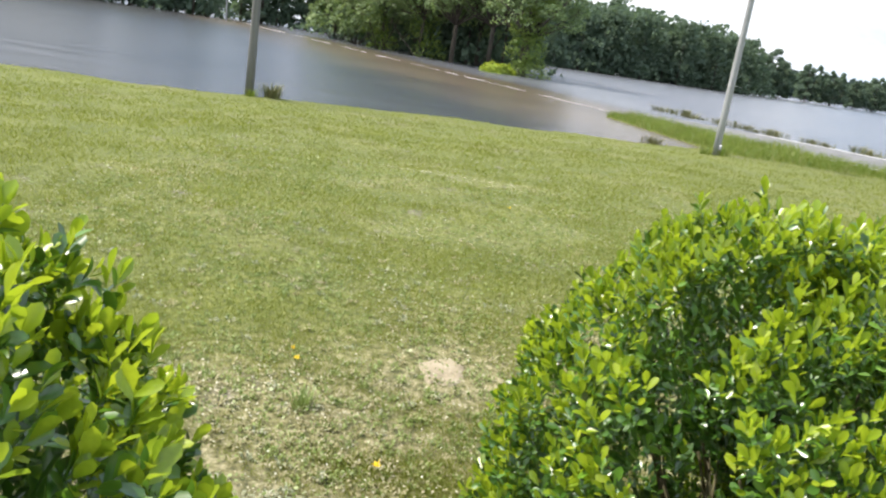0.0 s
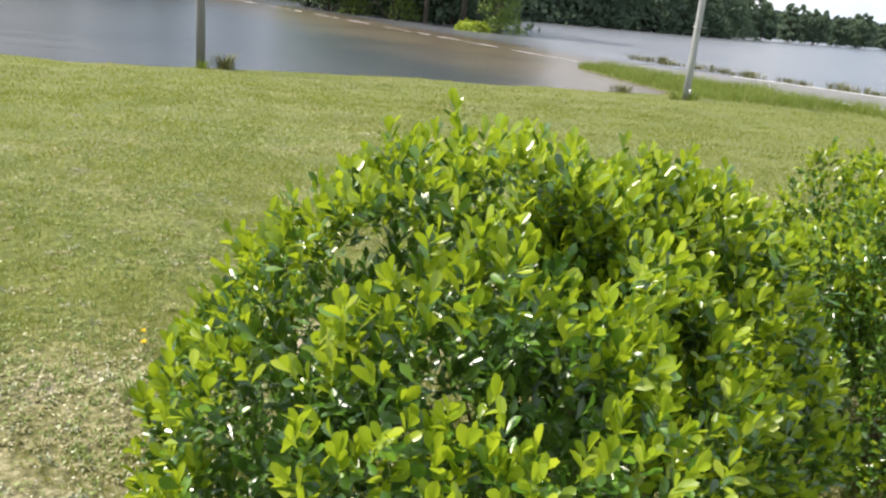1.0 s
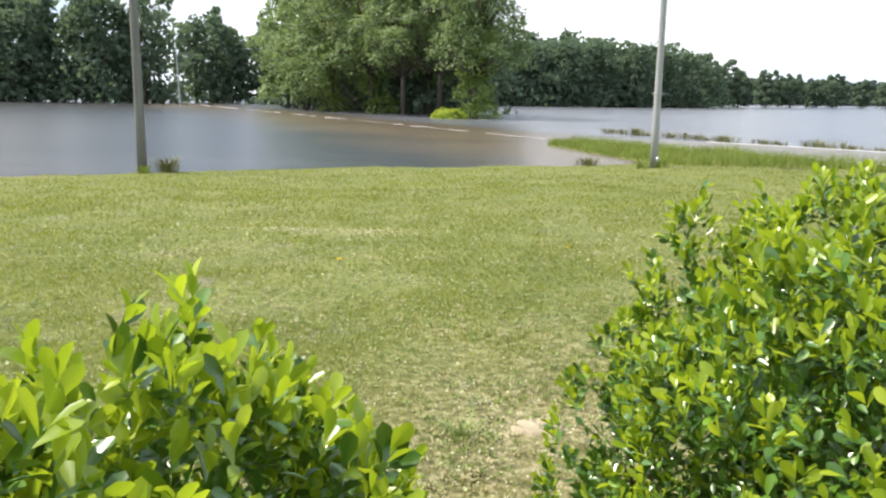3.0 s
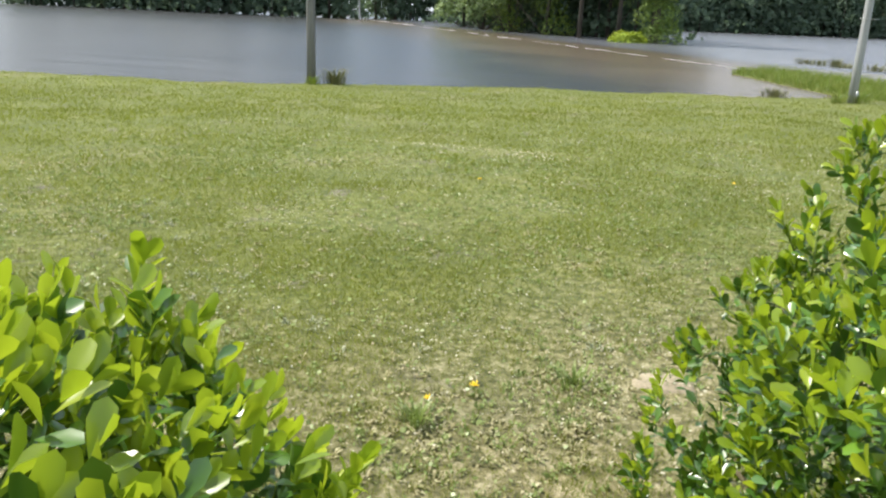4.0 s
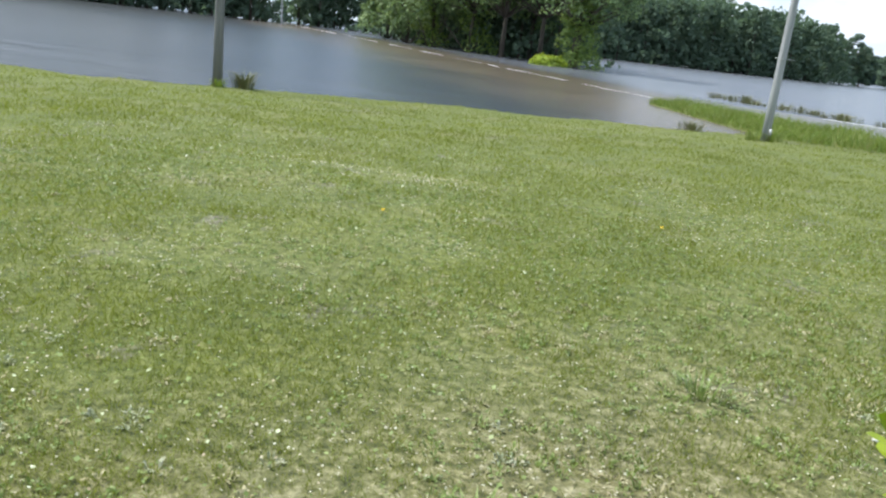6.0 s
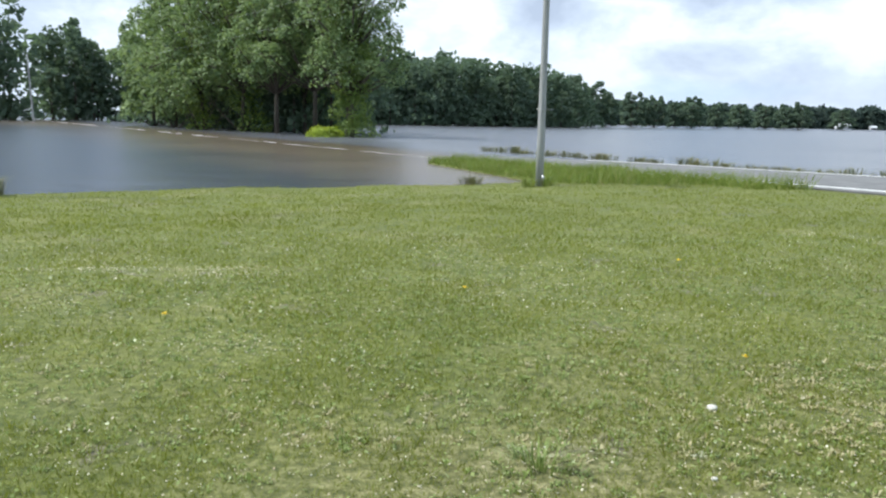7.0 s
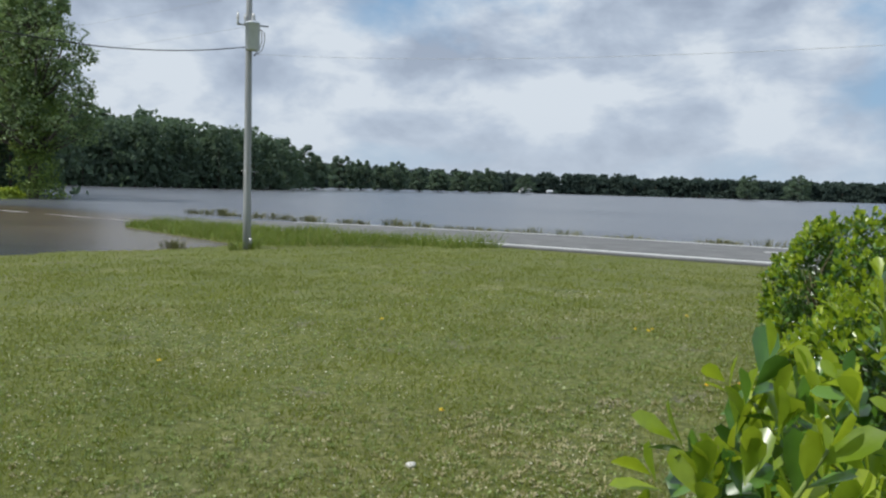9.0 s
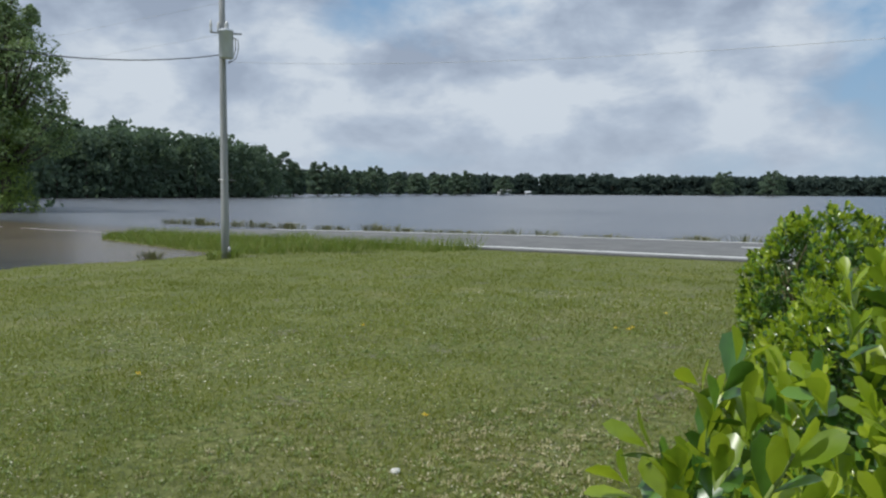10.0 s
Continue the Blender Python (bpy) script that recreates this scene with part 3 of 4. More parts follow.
def shrub_leaves(rng, centre, radii, sprigs, depth, seed, low=-0.75):
    """Places, axes and sizes of the leaves on twig ends over a lumpy crown; the share that is young."""
    u = unit(rng.normal(0, 1, (int(sprigs * 4.0), 3)))
    u = u[u[:, 2] > low]
    hole = np.array([noise.noise(Vector(q * 3.4) + Vector((0, 0, seed * 3.1))) for q in u])
    u = u[rng.uniform(-0.2, 0.18, len(u)) < hole][:sprigs]
    lump = np.array([1 + 0.05 * noise.noise(Vector(q * 2.1) + Vector((seed, 0, 0))) + 0.07 * noise.noise(Vector(q * 4.5) + Vector((0, seed, 0))) for q in u])
    p = centre + u * np.array(radii) * (lump * (depth + rng.normal(0, 0.035, len(u))))[:, None]
    d = unit(unit(u / np.array(radii)) * 0.6 + np.array([0, 0, 0.75]) + rng.normal(0, 0.26, (len(u), 3)))
    return p, d


def sprig_leaves(rng, p, d, size, spread=0.05, count=7, tall=None):
    """Whorls of leaves at twig tips p along d."""
    m = len(p)
    side = unit(np.cross(d, unit(rng.normal(0, 1, (m, 3)))))
    other = np.cross(d, side)
    out = []
    for k in range(count):
        q = k / (count - 1)
        turn = k * 2.4 + rng.uniform(0, 6.28, m) * 0.15
        open_ = np.radians(14 + 58 * q) * rng.uniform(0.75, 1.25, m)
        radial = side * np.cos(turn)[:, None] + other * np.sin(turn)[:, None]
        axis = unit(d * np.cos(open_)[:, None] + radial * np.sin(open_)[:, None] + rng.normal(0, 0.22, (m, 3)))
        face = unit(np.cross(np.cross(axis, d), axis) + rng.normal(0, 0.32, (m, 3)))
        length = size * (0.62 + 0.5 * math.sin(math.pi * min(1, 0.25 + q * 0.7))) * rng.uniform(0.75, 1.2, m)
        along = spread if tall is None else tall
        start = p - d * (q * (along * np.ones(m)))[:, None]
        out.append((start, axis, face, length, np.full(m, q)))
    return [np.concatenate(z) for z in zip(*out)]


def leaf_mesh(name, start, axis, face, length, young, deep):
    side = unit(np.cross(axis, face))
    face = np.cross(side, axis)
    verts, tris, shades, total = [], [], [], 0
    for shape, faces, some in ((LEAF, LEAF_FACES, ~deep), (PLAIN_LEAF, PLAIN_FACES, deep)):
        a_, s_, f_, L = axis[some][:, None], side[some][:, None], face[some][:, None], length[some][:, None, None]
        v = start[some][:, None] + L * (shape[None, :, 0:1] * s_ + shape[None, :, 1:2] * a_ + shape[None, :, 2:3] * f_)
        verts.append(v.reshape(-1, 3))
        tris.append((np.arange(len(v))[:, None, None] * len(shape) + faces[None]).reshape(-1, 3) + total)
        shades.append(np.repeat(young[some].astype(int), len(faces)))
        total += len(verts[-1])
    return array_mesh(name, np.concatenate(verts), np.concatenate(tris), [MAT_OLD, MAT_YOUNG], np.concatenate(shades), smooth=True)


def one_leaf(mat):
    v = LEAF * np.array([1, 1, 1.0])
    return array_mesh("leaf", v, LEAF_FACES, [mat], smooth=True)


ONE_YOUNG, ONE_OLD = one_leaf(MAT_YOUNG_ONE), one_leaf(MAT_OLD_ONE)


def shrub(x, y, lobes, seed, sprigs, near, label, singles=0, shoots=26, size=0.046, reach_most=0.09, fresh=0.05):
    """A clipped evergreen shrub of one or more lobes (offset, radii, top, turn); near: the place round which the single leaves are taken."""
    rng = np.random.default_rng(seed)
    base = float(ground_height(x, y))
    root = new("shrub")
    root.location = (x, y, base)
    tagged(root, label, "shrub", "evergreen shrubs along the house front")
    for k in range(9):
        ox, oy, rx, ry, top, turn = lobes[k % len(lobes)]
        bm = bmesh.new()
        q = k * 2.4 + seed
        end = Vector((ox + math.cos(q) * rx * 0.5, oy + math.sin(q) * ry * 0.5, top * 0.53 * (1.0 + 0.5 * ((k * 7) % 5) / 5)))
        tube(bm, [(math.cos(q) * 0.05, math.sin(q) * 0.05, -0.05), end * 0.45 + Vector((0, 0, 0.08)), end], [0.02, 0.013, 0.005], 6)
        for j in range(5):
            w = Vector((math.cos(q + j - 2), math.sin(q + j - 2), 0.5 + 0.3 * j)).normalized()
            a = end * (0.5 + 0.1 * j)
            tube(bm, [a, a + w * 0.1 + Vector((0, 0, 0.05)), a + w * 0.22 + Vector((0, 0, 0.1))], [0.007, 0.005, 0.003], 5)
        part("stem", bm, MAT_STEM, root, "grey-brown woody stem")

    def inside(p, lobe):
        ox, oy, rx, ry, top, turn = lobe
        back = np.array(Matrix.Rotation(radians(-turn), 3, "Z"))
        q = (p - np.array([ox, oy, top * 0.53])) @ back.T / np.array([rx, ry, top * 0.48])
        return np.linalg.norm(q, axis=1) < 0.72

    layers = {1.0: ([], []), 0.80: ([], []), 0.62: ([], [])}
    area = sum(l[2] * l[3] for l in lobes)
    for k, lobe in enumerate(lobes):
        ox, oy, rx, ry, top, turn = lobe
        rot = np.array(Matrix.Rotation(radians(turn), 3, "Z"))
        for depth, share in ((1.0, 1.0), (0.80, 0.24), (0.62, 0.22)):
            p, d = shrub_leaves(rng, np.array([0, 0, top * 0.53]), (rx, ry, top * 0.48), int(sprigs * share * rx * ry / area), depth, seed + k * 5 + depth)
            p, d = p @ rot.T + np.array([ox, oy, 0]), d @ rot.T
            for other in lobes:
                if other is not lobe:
                    out = ~inside(p, other)
                    p, d = p[out], d[out]
            layers[depth][0].append(p), layers[depth][1].append(d)
    sets = []
    for depth, (p, d) in layers.items():
        p, d = np.concatenate(p), np.concatenate(d)
        if depth > 0.9:
            outer_p, outer_d = p, d
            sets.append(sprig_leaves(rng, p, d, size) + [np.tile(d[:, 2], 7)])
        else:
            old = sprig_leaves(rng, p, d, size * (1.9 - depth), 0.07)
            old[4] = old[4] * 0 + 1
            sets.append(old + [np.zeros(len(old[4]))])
    high = max(l[4] for l in lobes)
    # the side towards the house is kept clipped; the long shoots stand on the lawn side
    pick = rng.choice(np.nonzero((outer_p[:, 2] > high * 0.4) & (outer_p[:, 1] - outer_p[:, 0] > -0.1))[0], shoots, replace=False)
    reach = rng.uniform(0.03, reach_most, shoots)
    shoot_d = unit(outer_d[pick] + np.array([0, 0, 0.5]))
    tips = outer_p[pick] + shoot_d * reach[:, None]
    sets.append(sprig_leaves(rng, tips, shoot_d, size * 1.05, count=11, tall=reach) + [np.ones(shoots * 11)])
    start, axis, face, length, q, lift = [np.concatenate(z) for z in zip(*sets)]
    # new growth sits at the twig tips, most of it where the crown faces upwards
    # the darker leaf mix on side faces also paints in their shade
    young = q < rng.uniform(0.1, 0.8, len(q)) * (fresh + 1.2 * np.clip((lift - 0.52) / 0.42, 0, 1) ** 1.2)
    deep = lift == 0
    keep = start[:, 2] > 0.03
    start, axis, face, length, young, deep = start[keep], axis[keep], face[keep], length[keep], young[keep], deep[keep]
    single = np.zeros(len(start), bool)
    if singles:
        gap = np.linalg.norm(start + np.array([x, y, base]) - np.array(near), axis=1)
        single[np.argsort(gap)[:singles]] = True
    rest = ~single
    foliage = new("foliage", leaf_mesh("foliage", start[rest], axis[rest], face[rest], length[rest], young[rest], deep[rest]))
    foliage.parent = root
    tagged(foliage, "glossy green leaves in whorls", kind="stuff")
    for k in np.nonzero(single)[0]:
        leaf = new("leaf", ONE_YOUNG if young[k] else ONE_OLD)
        leaf.parent = root
        a_, f_ = Vector(axis[k]), Vector(face[k])
        s_ = a_.cross(f_).normalized()
        f_ = s_.cross(a_)
        m = Matrix((s_, a_, f_)).transposed().to_4x4()
        leaf.matrix_basis = Matrix.Translation(start[k]) @ m @ Matrix.Scale(float(length[k]), 4)
    for a_, b_ in zip(outer_p[pick], tips):
        part("shoot", tube(bmesh.new(), [Vector(a_) - (Vector(b_) - Vector(a_)) * 0.6, a_, b_], [0.003, 0.0025, 0.0015], 5), MAT_SHOOT, root, "pale green upright new shoot")
    return root


shrub(-0.85, -0.42, [(0, 0, 0.69, 0.58, 1.70, 45)], 1, 3600, (-0.4, -0.2, 1.5), "rounded glossy evergreen shrub with loose upright shoots", singles=220, size=0.039)
shrub(0.85, 1.20, [(-0.19, -0.27, 0.61, 0.74, 1.60, 0), (0.10, -0.10, 0.42, 0.42, 1.55, 0), (0.17, 0.0, 0.62, 0.42, 1.55, 45), (0.39, 0.40, 0.38, 0.42, 1.42, 0), (0.37, 0.72, 0.31, 0.33, 1.31, 0)], 2, 12500, (1.2, 1.2, 1.5),
      "large rounded glossy evergreen shrub with bright new leaves", singles=300, size=0.033, shoots=46, reach_most=0.055, fresh=0.12)
shrub(2.56, 2.98, [(0.13, -0.86, 0.55, 1.05, 1.56, 45), (0.346, 0.103, 0.72, 0.62, 1.47, 45), (0.35, -0.55, 0.55, 0.55, 1.48, 45), (0.05, 0.28, 0.42, 0.55, 1.47, 45), (0.6, 0.45, 0.5, 0.5, 1.40, 45),
                   (-0.53, 0.17, 0.34, 0.32, 1.10, 45), (-0.44, 0.34, 0.20, 0.20, 1.37, 45)], 3, 9600,
      (2.0, 3.1, 1.4), "glossy evergreen shrub with long twigs leaning outwards", singles=300, size=0.036, shoots=60, reach_most=0.10, fresh=0.1)
shrub(4.33, 4.72, [(-0.02, 0.0, 0.72, 0.52, 1.22, 45), (0.28, -0.08, 0.55, 0.46, 1.43, 45)], 4, 3800, (3.8, 4.3, 1.3), "dense dark evergreen shrub with small leaves", singles=120, size=0.036)
shrub(6.55, 6.75, [(0, 0, 0.85, 0.6, 1.42, 45)], 5, 1500, (6.2, 6.2, 1.3), "dense dark evergreen shrub farther along the row", size=0.05, shoots=14)


# ---- trees ----
def crown_cards(rng, centre, radii, count, size, seed, hollow=0.62, tumble=0.7):
    """Small leaf clumps through a lumpy crown, thicker towards its outside."""
    u = unit(rng.normal(0, 1, (count, 3)))
    u[:, 2] = np.where(u[:, 2] < -0.55, -u[:, 2], u[:, 2])
    lump = np.array([1 + 0.28 * noise.noise(Vector(q * 2.0) + Vector((seed, 0, 0))) + 0.2 * noise.noise(Vector(q * 4.5) + Vector((0, seed, 0))) for q in u])
    r = lump * (1 - (1 - hollow) * rng.uniform(0, 1, count) ** 1.7)
    p = np.array(centre) + u * np.array(radii) * r[:, None]
    up = unit(u + np.array([0, 0, 0.5]) + rng.normal(0, tumble, (count, 3)))
    side = unit(np.cross(up, unit(rng.normal(0, 1, (count, 3)))))
    other = np.cross(up, side)
    h = (size * rng.uniform(0.45, 1.3, count))[:, None]
    bend = up * h * 0.25
    return np.stack([p - side * h, p - other * h * 0.7 - bend, p + side * h, p + other * h * 0.7 - bend], 1).reshape(-1, 3)


def tree(x, y, height, spread, seed, cards, size, label, category="tree", group="", low=0.12, mat=None, vine=0, trunk_r=0.28, lumps=9, base=None):
    """Trunk with limbs, and a crown of many lobes of leaf clumps."""
    rng = np.random.default_rng(seed)
    root = new("tree")
    root.location = (x, y, WATER - 0.4 if base is None else base)
    tagged(root, label, category, group)
    bm = bmesh.new()
    bend = rng.normal(0, 0.25, (5, 2))
    line = [(bend[k][0] * k * 0.4, bend[k][1] * k * 0.4, height * 0.21 * k) for k in range(5)]
    tube(bm, line, [trunk_r * (1 - 0.21 * k) for k in range(5)], 9)
    v, centres = [], []
    for k in range(lumps):
        h = low + (0.9 - low) * (k + 0.5) / lumps
        wide = spread * (0.62 + 0.38 * math.sin(math.pi * min(1, 0.2 + h * 0.85))) * (1.0 if h < 0.75 else 0.75)
        q = k * 2.4 + seed
        off = wide * (rng.uniform(0.35, 0.62) if lumps < 16 else rng.uniform(0.4, 1.08))
        c = Vector((math.cos(q) * off, math.sin(q) * off, height * h))
        rad = np.array((wide * rng.uniform(0.5, 0.72), wide * rng.uniform(0.5, 0.72), height * rng.uniform(0.10, 0.17))) * (1.0 if lumps < 16 else rng.uniform(0.36, 0.74))
        v.append(crown_cards(rng, c, rad, cards // lumps, size, seed + k))
        a_ = Vector(line[min(4, int(h * 4))])
        tube(bm, [a_, a_ * 0.4 + c * 0.6 - Vector((0, 0, 0.3)), c], [trunk_r * 0.4, trunk_r * 0.25, 0.03], 6)
        for j in range(3):
            w = Vector(rng.normal(0, 1, 3)).normalized()
            tube(bm, [c, c + Vector((w.x * rad[0], w.y * rad[1], abs(w.z) * rad[2])) * 0.85], [0.05, 0.015], 4)
    part("trunk", bm, MAT_BARK, root, "brown bark trunk with limbs")
    v = np.concatenate(v)
    crown = new("crown", array_mesh("crown", v, np.arange(len(v)).reshape(-1, 4), [mat or MAT_TREE]))
    crown.parent = root
    if vine:
        w = []
        for k in range(6):
            h = height * (0.03 + 0.11 * k)
            w.append(crown_cards(rng, (rng.normal(0, 0.6), -0.8 + rng.normal(0, 0.3), h), (2.3 - 0.15 * k, 1.7, height * 0.085), vine // 6, size * 0.85, seed + 40 + k))
        w = np.concatenate(w)
        ob = new("vines", array_mesh("vines", w, np.arange(len(w)).reshape(-1, 4), [MAT_VINE]))
        ob.parent = root
        tagged(ob, "light green climbing vines over the trunk")
    return root


GROVE = "grove of tall trees standing in flood water"
tree(-3.4, 86.5, 21.5, 5.0, 31, 20000, 0.16, "tall leafy tree with open branches and vine-covered trunk", group=GROVE, vine=8000, low=0.27, lumps=62, trunk_r=0.5)
tree(-7.5, 92.0, 24.0, 5.6, 32, 17000, 0.19, "tall dense deciduous tree", group=GROVE, low=0.3, lumps=54)
tree(-12.0, 94.0, 22.5, 5.2, 33, 15000, 0.19, "tall dense deciduous tree", group=GROVE, low=0.27, lumps=50)
tree(-17.5, 103.0, 25.0, 6.6, 34, 16000, 0.21, "tall broad deciduous tree", group=GROVE, low=0.22, lumps=60, vine=2600)
tree(-23.5, 108.0, 23.5, 6.2, 35, 13000, 0.22, "tall broad deciduous tree", group=GROVE, low=0.14, lumps=52, vine=3200)
tree(-29.5, 118.0, 21.0, 5.8, 36, 9000, 0.27, "deciduous tree with rounded crown", group=GROVE, low=0.1, lumps=40)
tree(-36.0, 130.0, 18.5, 5.6, 37, 7500, 0.3, "deciduous tree with rounded crown", group=GROVE, low=0.08, lumps=34)
tree(-10.0, 104.0, 22.0, 6.0, 38, 5000, 0.38, "tall dense deciduous tree", group=GROVE, low=0.2, lumps=11)
tree(-20.0, 116.0, 22.0, 6.0, 40, 5000, 0.40, "tall dense deciduous tree", group=GROVE, low=0.2, lumps=10)


def weed_mound(x, y, r, h, seed):
    rng = np.random.default_rng(seed)
    v = crown_cards(rng, (x, y, WATER + h * 0.25), (r, r * 0.6, h), 1400, 0.16, seed, 0.3)
    return tagged(new("weed_mound", array_mesh("weed_mound", v, np.arange(len(v)).reshape(-1, 4), [MAT_LIME])), "bright yellow-green weeds at the foot of the trees", "weeds", kind="stuff")


weed_mound(-5.6, 83.5, 1.9, 0.8, 5)


def woods(name, line, height, vary, step, rows, gap, cards, size, mat, label, seed, low=0.0):
    """A stretch of woods along a line of plan points, as many crowns."""
    rng = np.random.default_rng(seed)
    pts = [Vector((*q, 0)) for q in line]
    v, trunks = [], bmesh.new()
    for a_, b_ in zip(pts, pts[1:]):
        length = (b_ - a_).length
        back = Vector((-(b_ - a_).y, (b_ - a_).x, 0)).normalized()
        if back.y < 0:
            back = -back
        for k in range(-1, int(length / step) + 2):
            for row in range(rows):
                c = a_.lerp(b_, (k + rng.uniform(0, 1)) * step / length) + back * (row * gap + rng.uniform(0, gap))
                h = height * (1 + vary * rng.normal(0, 1)) * (1 + 0.06 * row)
                r = step * rng.uniform(0.7, 1.7)
                few = 1.0 if row == 0 else 0.38
                for j in range(5):
                    zc, out = h * (0.08 + 0.19 * j), r * (1.05 - 0.12 * j)
                    v.append(crown_cards(rng, (c.x + rng.normal(0, out * 0.3), c.y + rng.normal(0, out * 0.2), WATER + zc), (out * rng.uniform(0.75, 1.15), out * 0.8, h * rng.uniform(0.12, 0.19)), int(cards * few / 5),
                                         size / math.sqrt(few), seed + k + j * 7, 0.3, 1.5))
                tube(trunks, [(c.x, c.y, WATER - 0.5), (c.x, c.y, WATER + h * 0.6)], [size * 0.5, size * 0.2], 5)
    v = np.concatenate(v)
    root = new(name)
    tagged(root, label, "woods", kind="stuff")
    crown = new("crowns", array_mesh(name, v, np.arange(len(v)).reshape(-1, 4), [mat]))
    crown.parent = root
    part("trunks", trunks, MAT_BARK, root)
    return root


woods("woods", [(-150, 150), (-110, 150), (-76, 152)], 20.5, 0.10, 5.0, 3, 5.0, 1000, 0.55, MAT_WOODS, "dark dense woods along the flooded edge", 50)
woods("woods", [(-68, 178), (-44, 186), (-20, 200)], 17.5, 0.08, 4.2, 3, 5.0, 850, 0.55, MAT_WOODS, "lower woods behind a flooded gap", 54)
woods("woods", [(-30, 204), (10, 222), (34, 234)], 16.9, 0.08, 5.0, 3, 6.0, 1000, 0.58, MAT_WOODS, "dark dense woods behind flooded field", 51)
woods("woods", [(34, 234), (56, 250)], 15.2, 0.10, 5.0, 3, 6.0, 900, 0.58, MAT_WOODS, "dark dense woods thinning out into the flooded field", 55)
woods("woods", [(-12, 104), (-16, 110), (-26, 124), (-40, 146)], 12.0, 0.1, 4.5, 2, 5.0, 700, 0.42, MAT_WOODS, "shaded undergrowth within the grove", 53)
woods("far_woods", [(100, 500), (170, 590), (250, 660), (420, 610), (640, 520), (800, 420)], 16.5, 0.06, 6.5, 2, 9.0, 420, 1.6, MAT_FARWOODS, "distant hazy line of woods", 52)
FIELD_TREES = "trees standing in the flooded field"
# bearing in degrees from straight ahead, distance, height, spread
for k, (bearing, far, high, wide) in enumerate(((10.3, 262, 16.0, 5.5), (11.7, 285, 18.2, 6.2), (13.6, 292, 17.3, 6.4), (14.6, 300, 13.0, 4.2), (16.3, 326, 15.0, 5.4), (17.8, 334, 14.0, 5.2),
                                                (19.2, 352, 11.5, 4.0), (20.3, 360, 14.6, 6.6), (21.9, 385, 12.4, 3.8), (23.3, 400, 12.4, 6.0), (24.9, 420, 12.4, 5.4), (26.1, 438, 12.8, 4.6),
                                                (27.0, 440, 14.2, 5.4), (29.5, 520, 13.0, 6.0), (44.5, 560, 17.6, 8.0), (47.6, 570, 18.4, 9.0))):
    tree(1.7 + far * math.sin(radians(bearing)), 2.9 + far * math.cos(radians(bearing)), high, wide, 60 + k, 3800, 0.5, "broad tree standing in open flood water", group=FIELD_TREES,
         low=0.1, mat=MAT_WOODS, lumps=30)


# ---- poles and lines ----
def pole(x, y, height, r, mat, label, lean=(0, 0)):
    base = float(ground_height(x, y))
    root = new("utility_pole")
    root.location = (x, y, base)
    tagged(root, label, "utility pole", "utility poles")
    bm = tube(bmesh.new(), [(lean[0] * k / 6, lean[1] * k / 6, height * k / 6 - (0.5 if k == 0 else 0)) for k in range(7)], [r * (1 - 0.055 * k) for k in range(7)], 18)
    part("shaft", bm, mat, root)
    return root, base


POLE_R, POLE_L, POLE_FAR = (5.87, 26.91), (-8.69, 22.01), (-62.6, 149.3)
right_pole, rb = pole(*POLE_R, 8.3, 0.122, MAT_POLE, "grey weathered wooden utility pole carrying a transformer")
left_pole, lb = pole(*POLE_L, 8.5, 0.13, MAT_POLE_SHADED, "weathered wooden utility pole at the water's edge, painted darker for shade")
far_pole, fb = pole(*POLE_FAR, 12.6, 0.17, MAT_POLE, "distant wooden utility pole standing in flood water", (-0.5, 0))


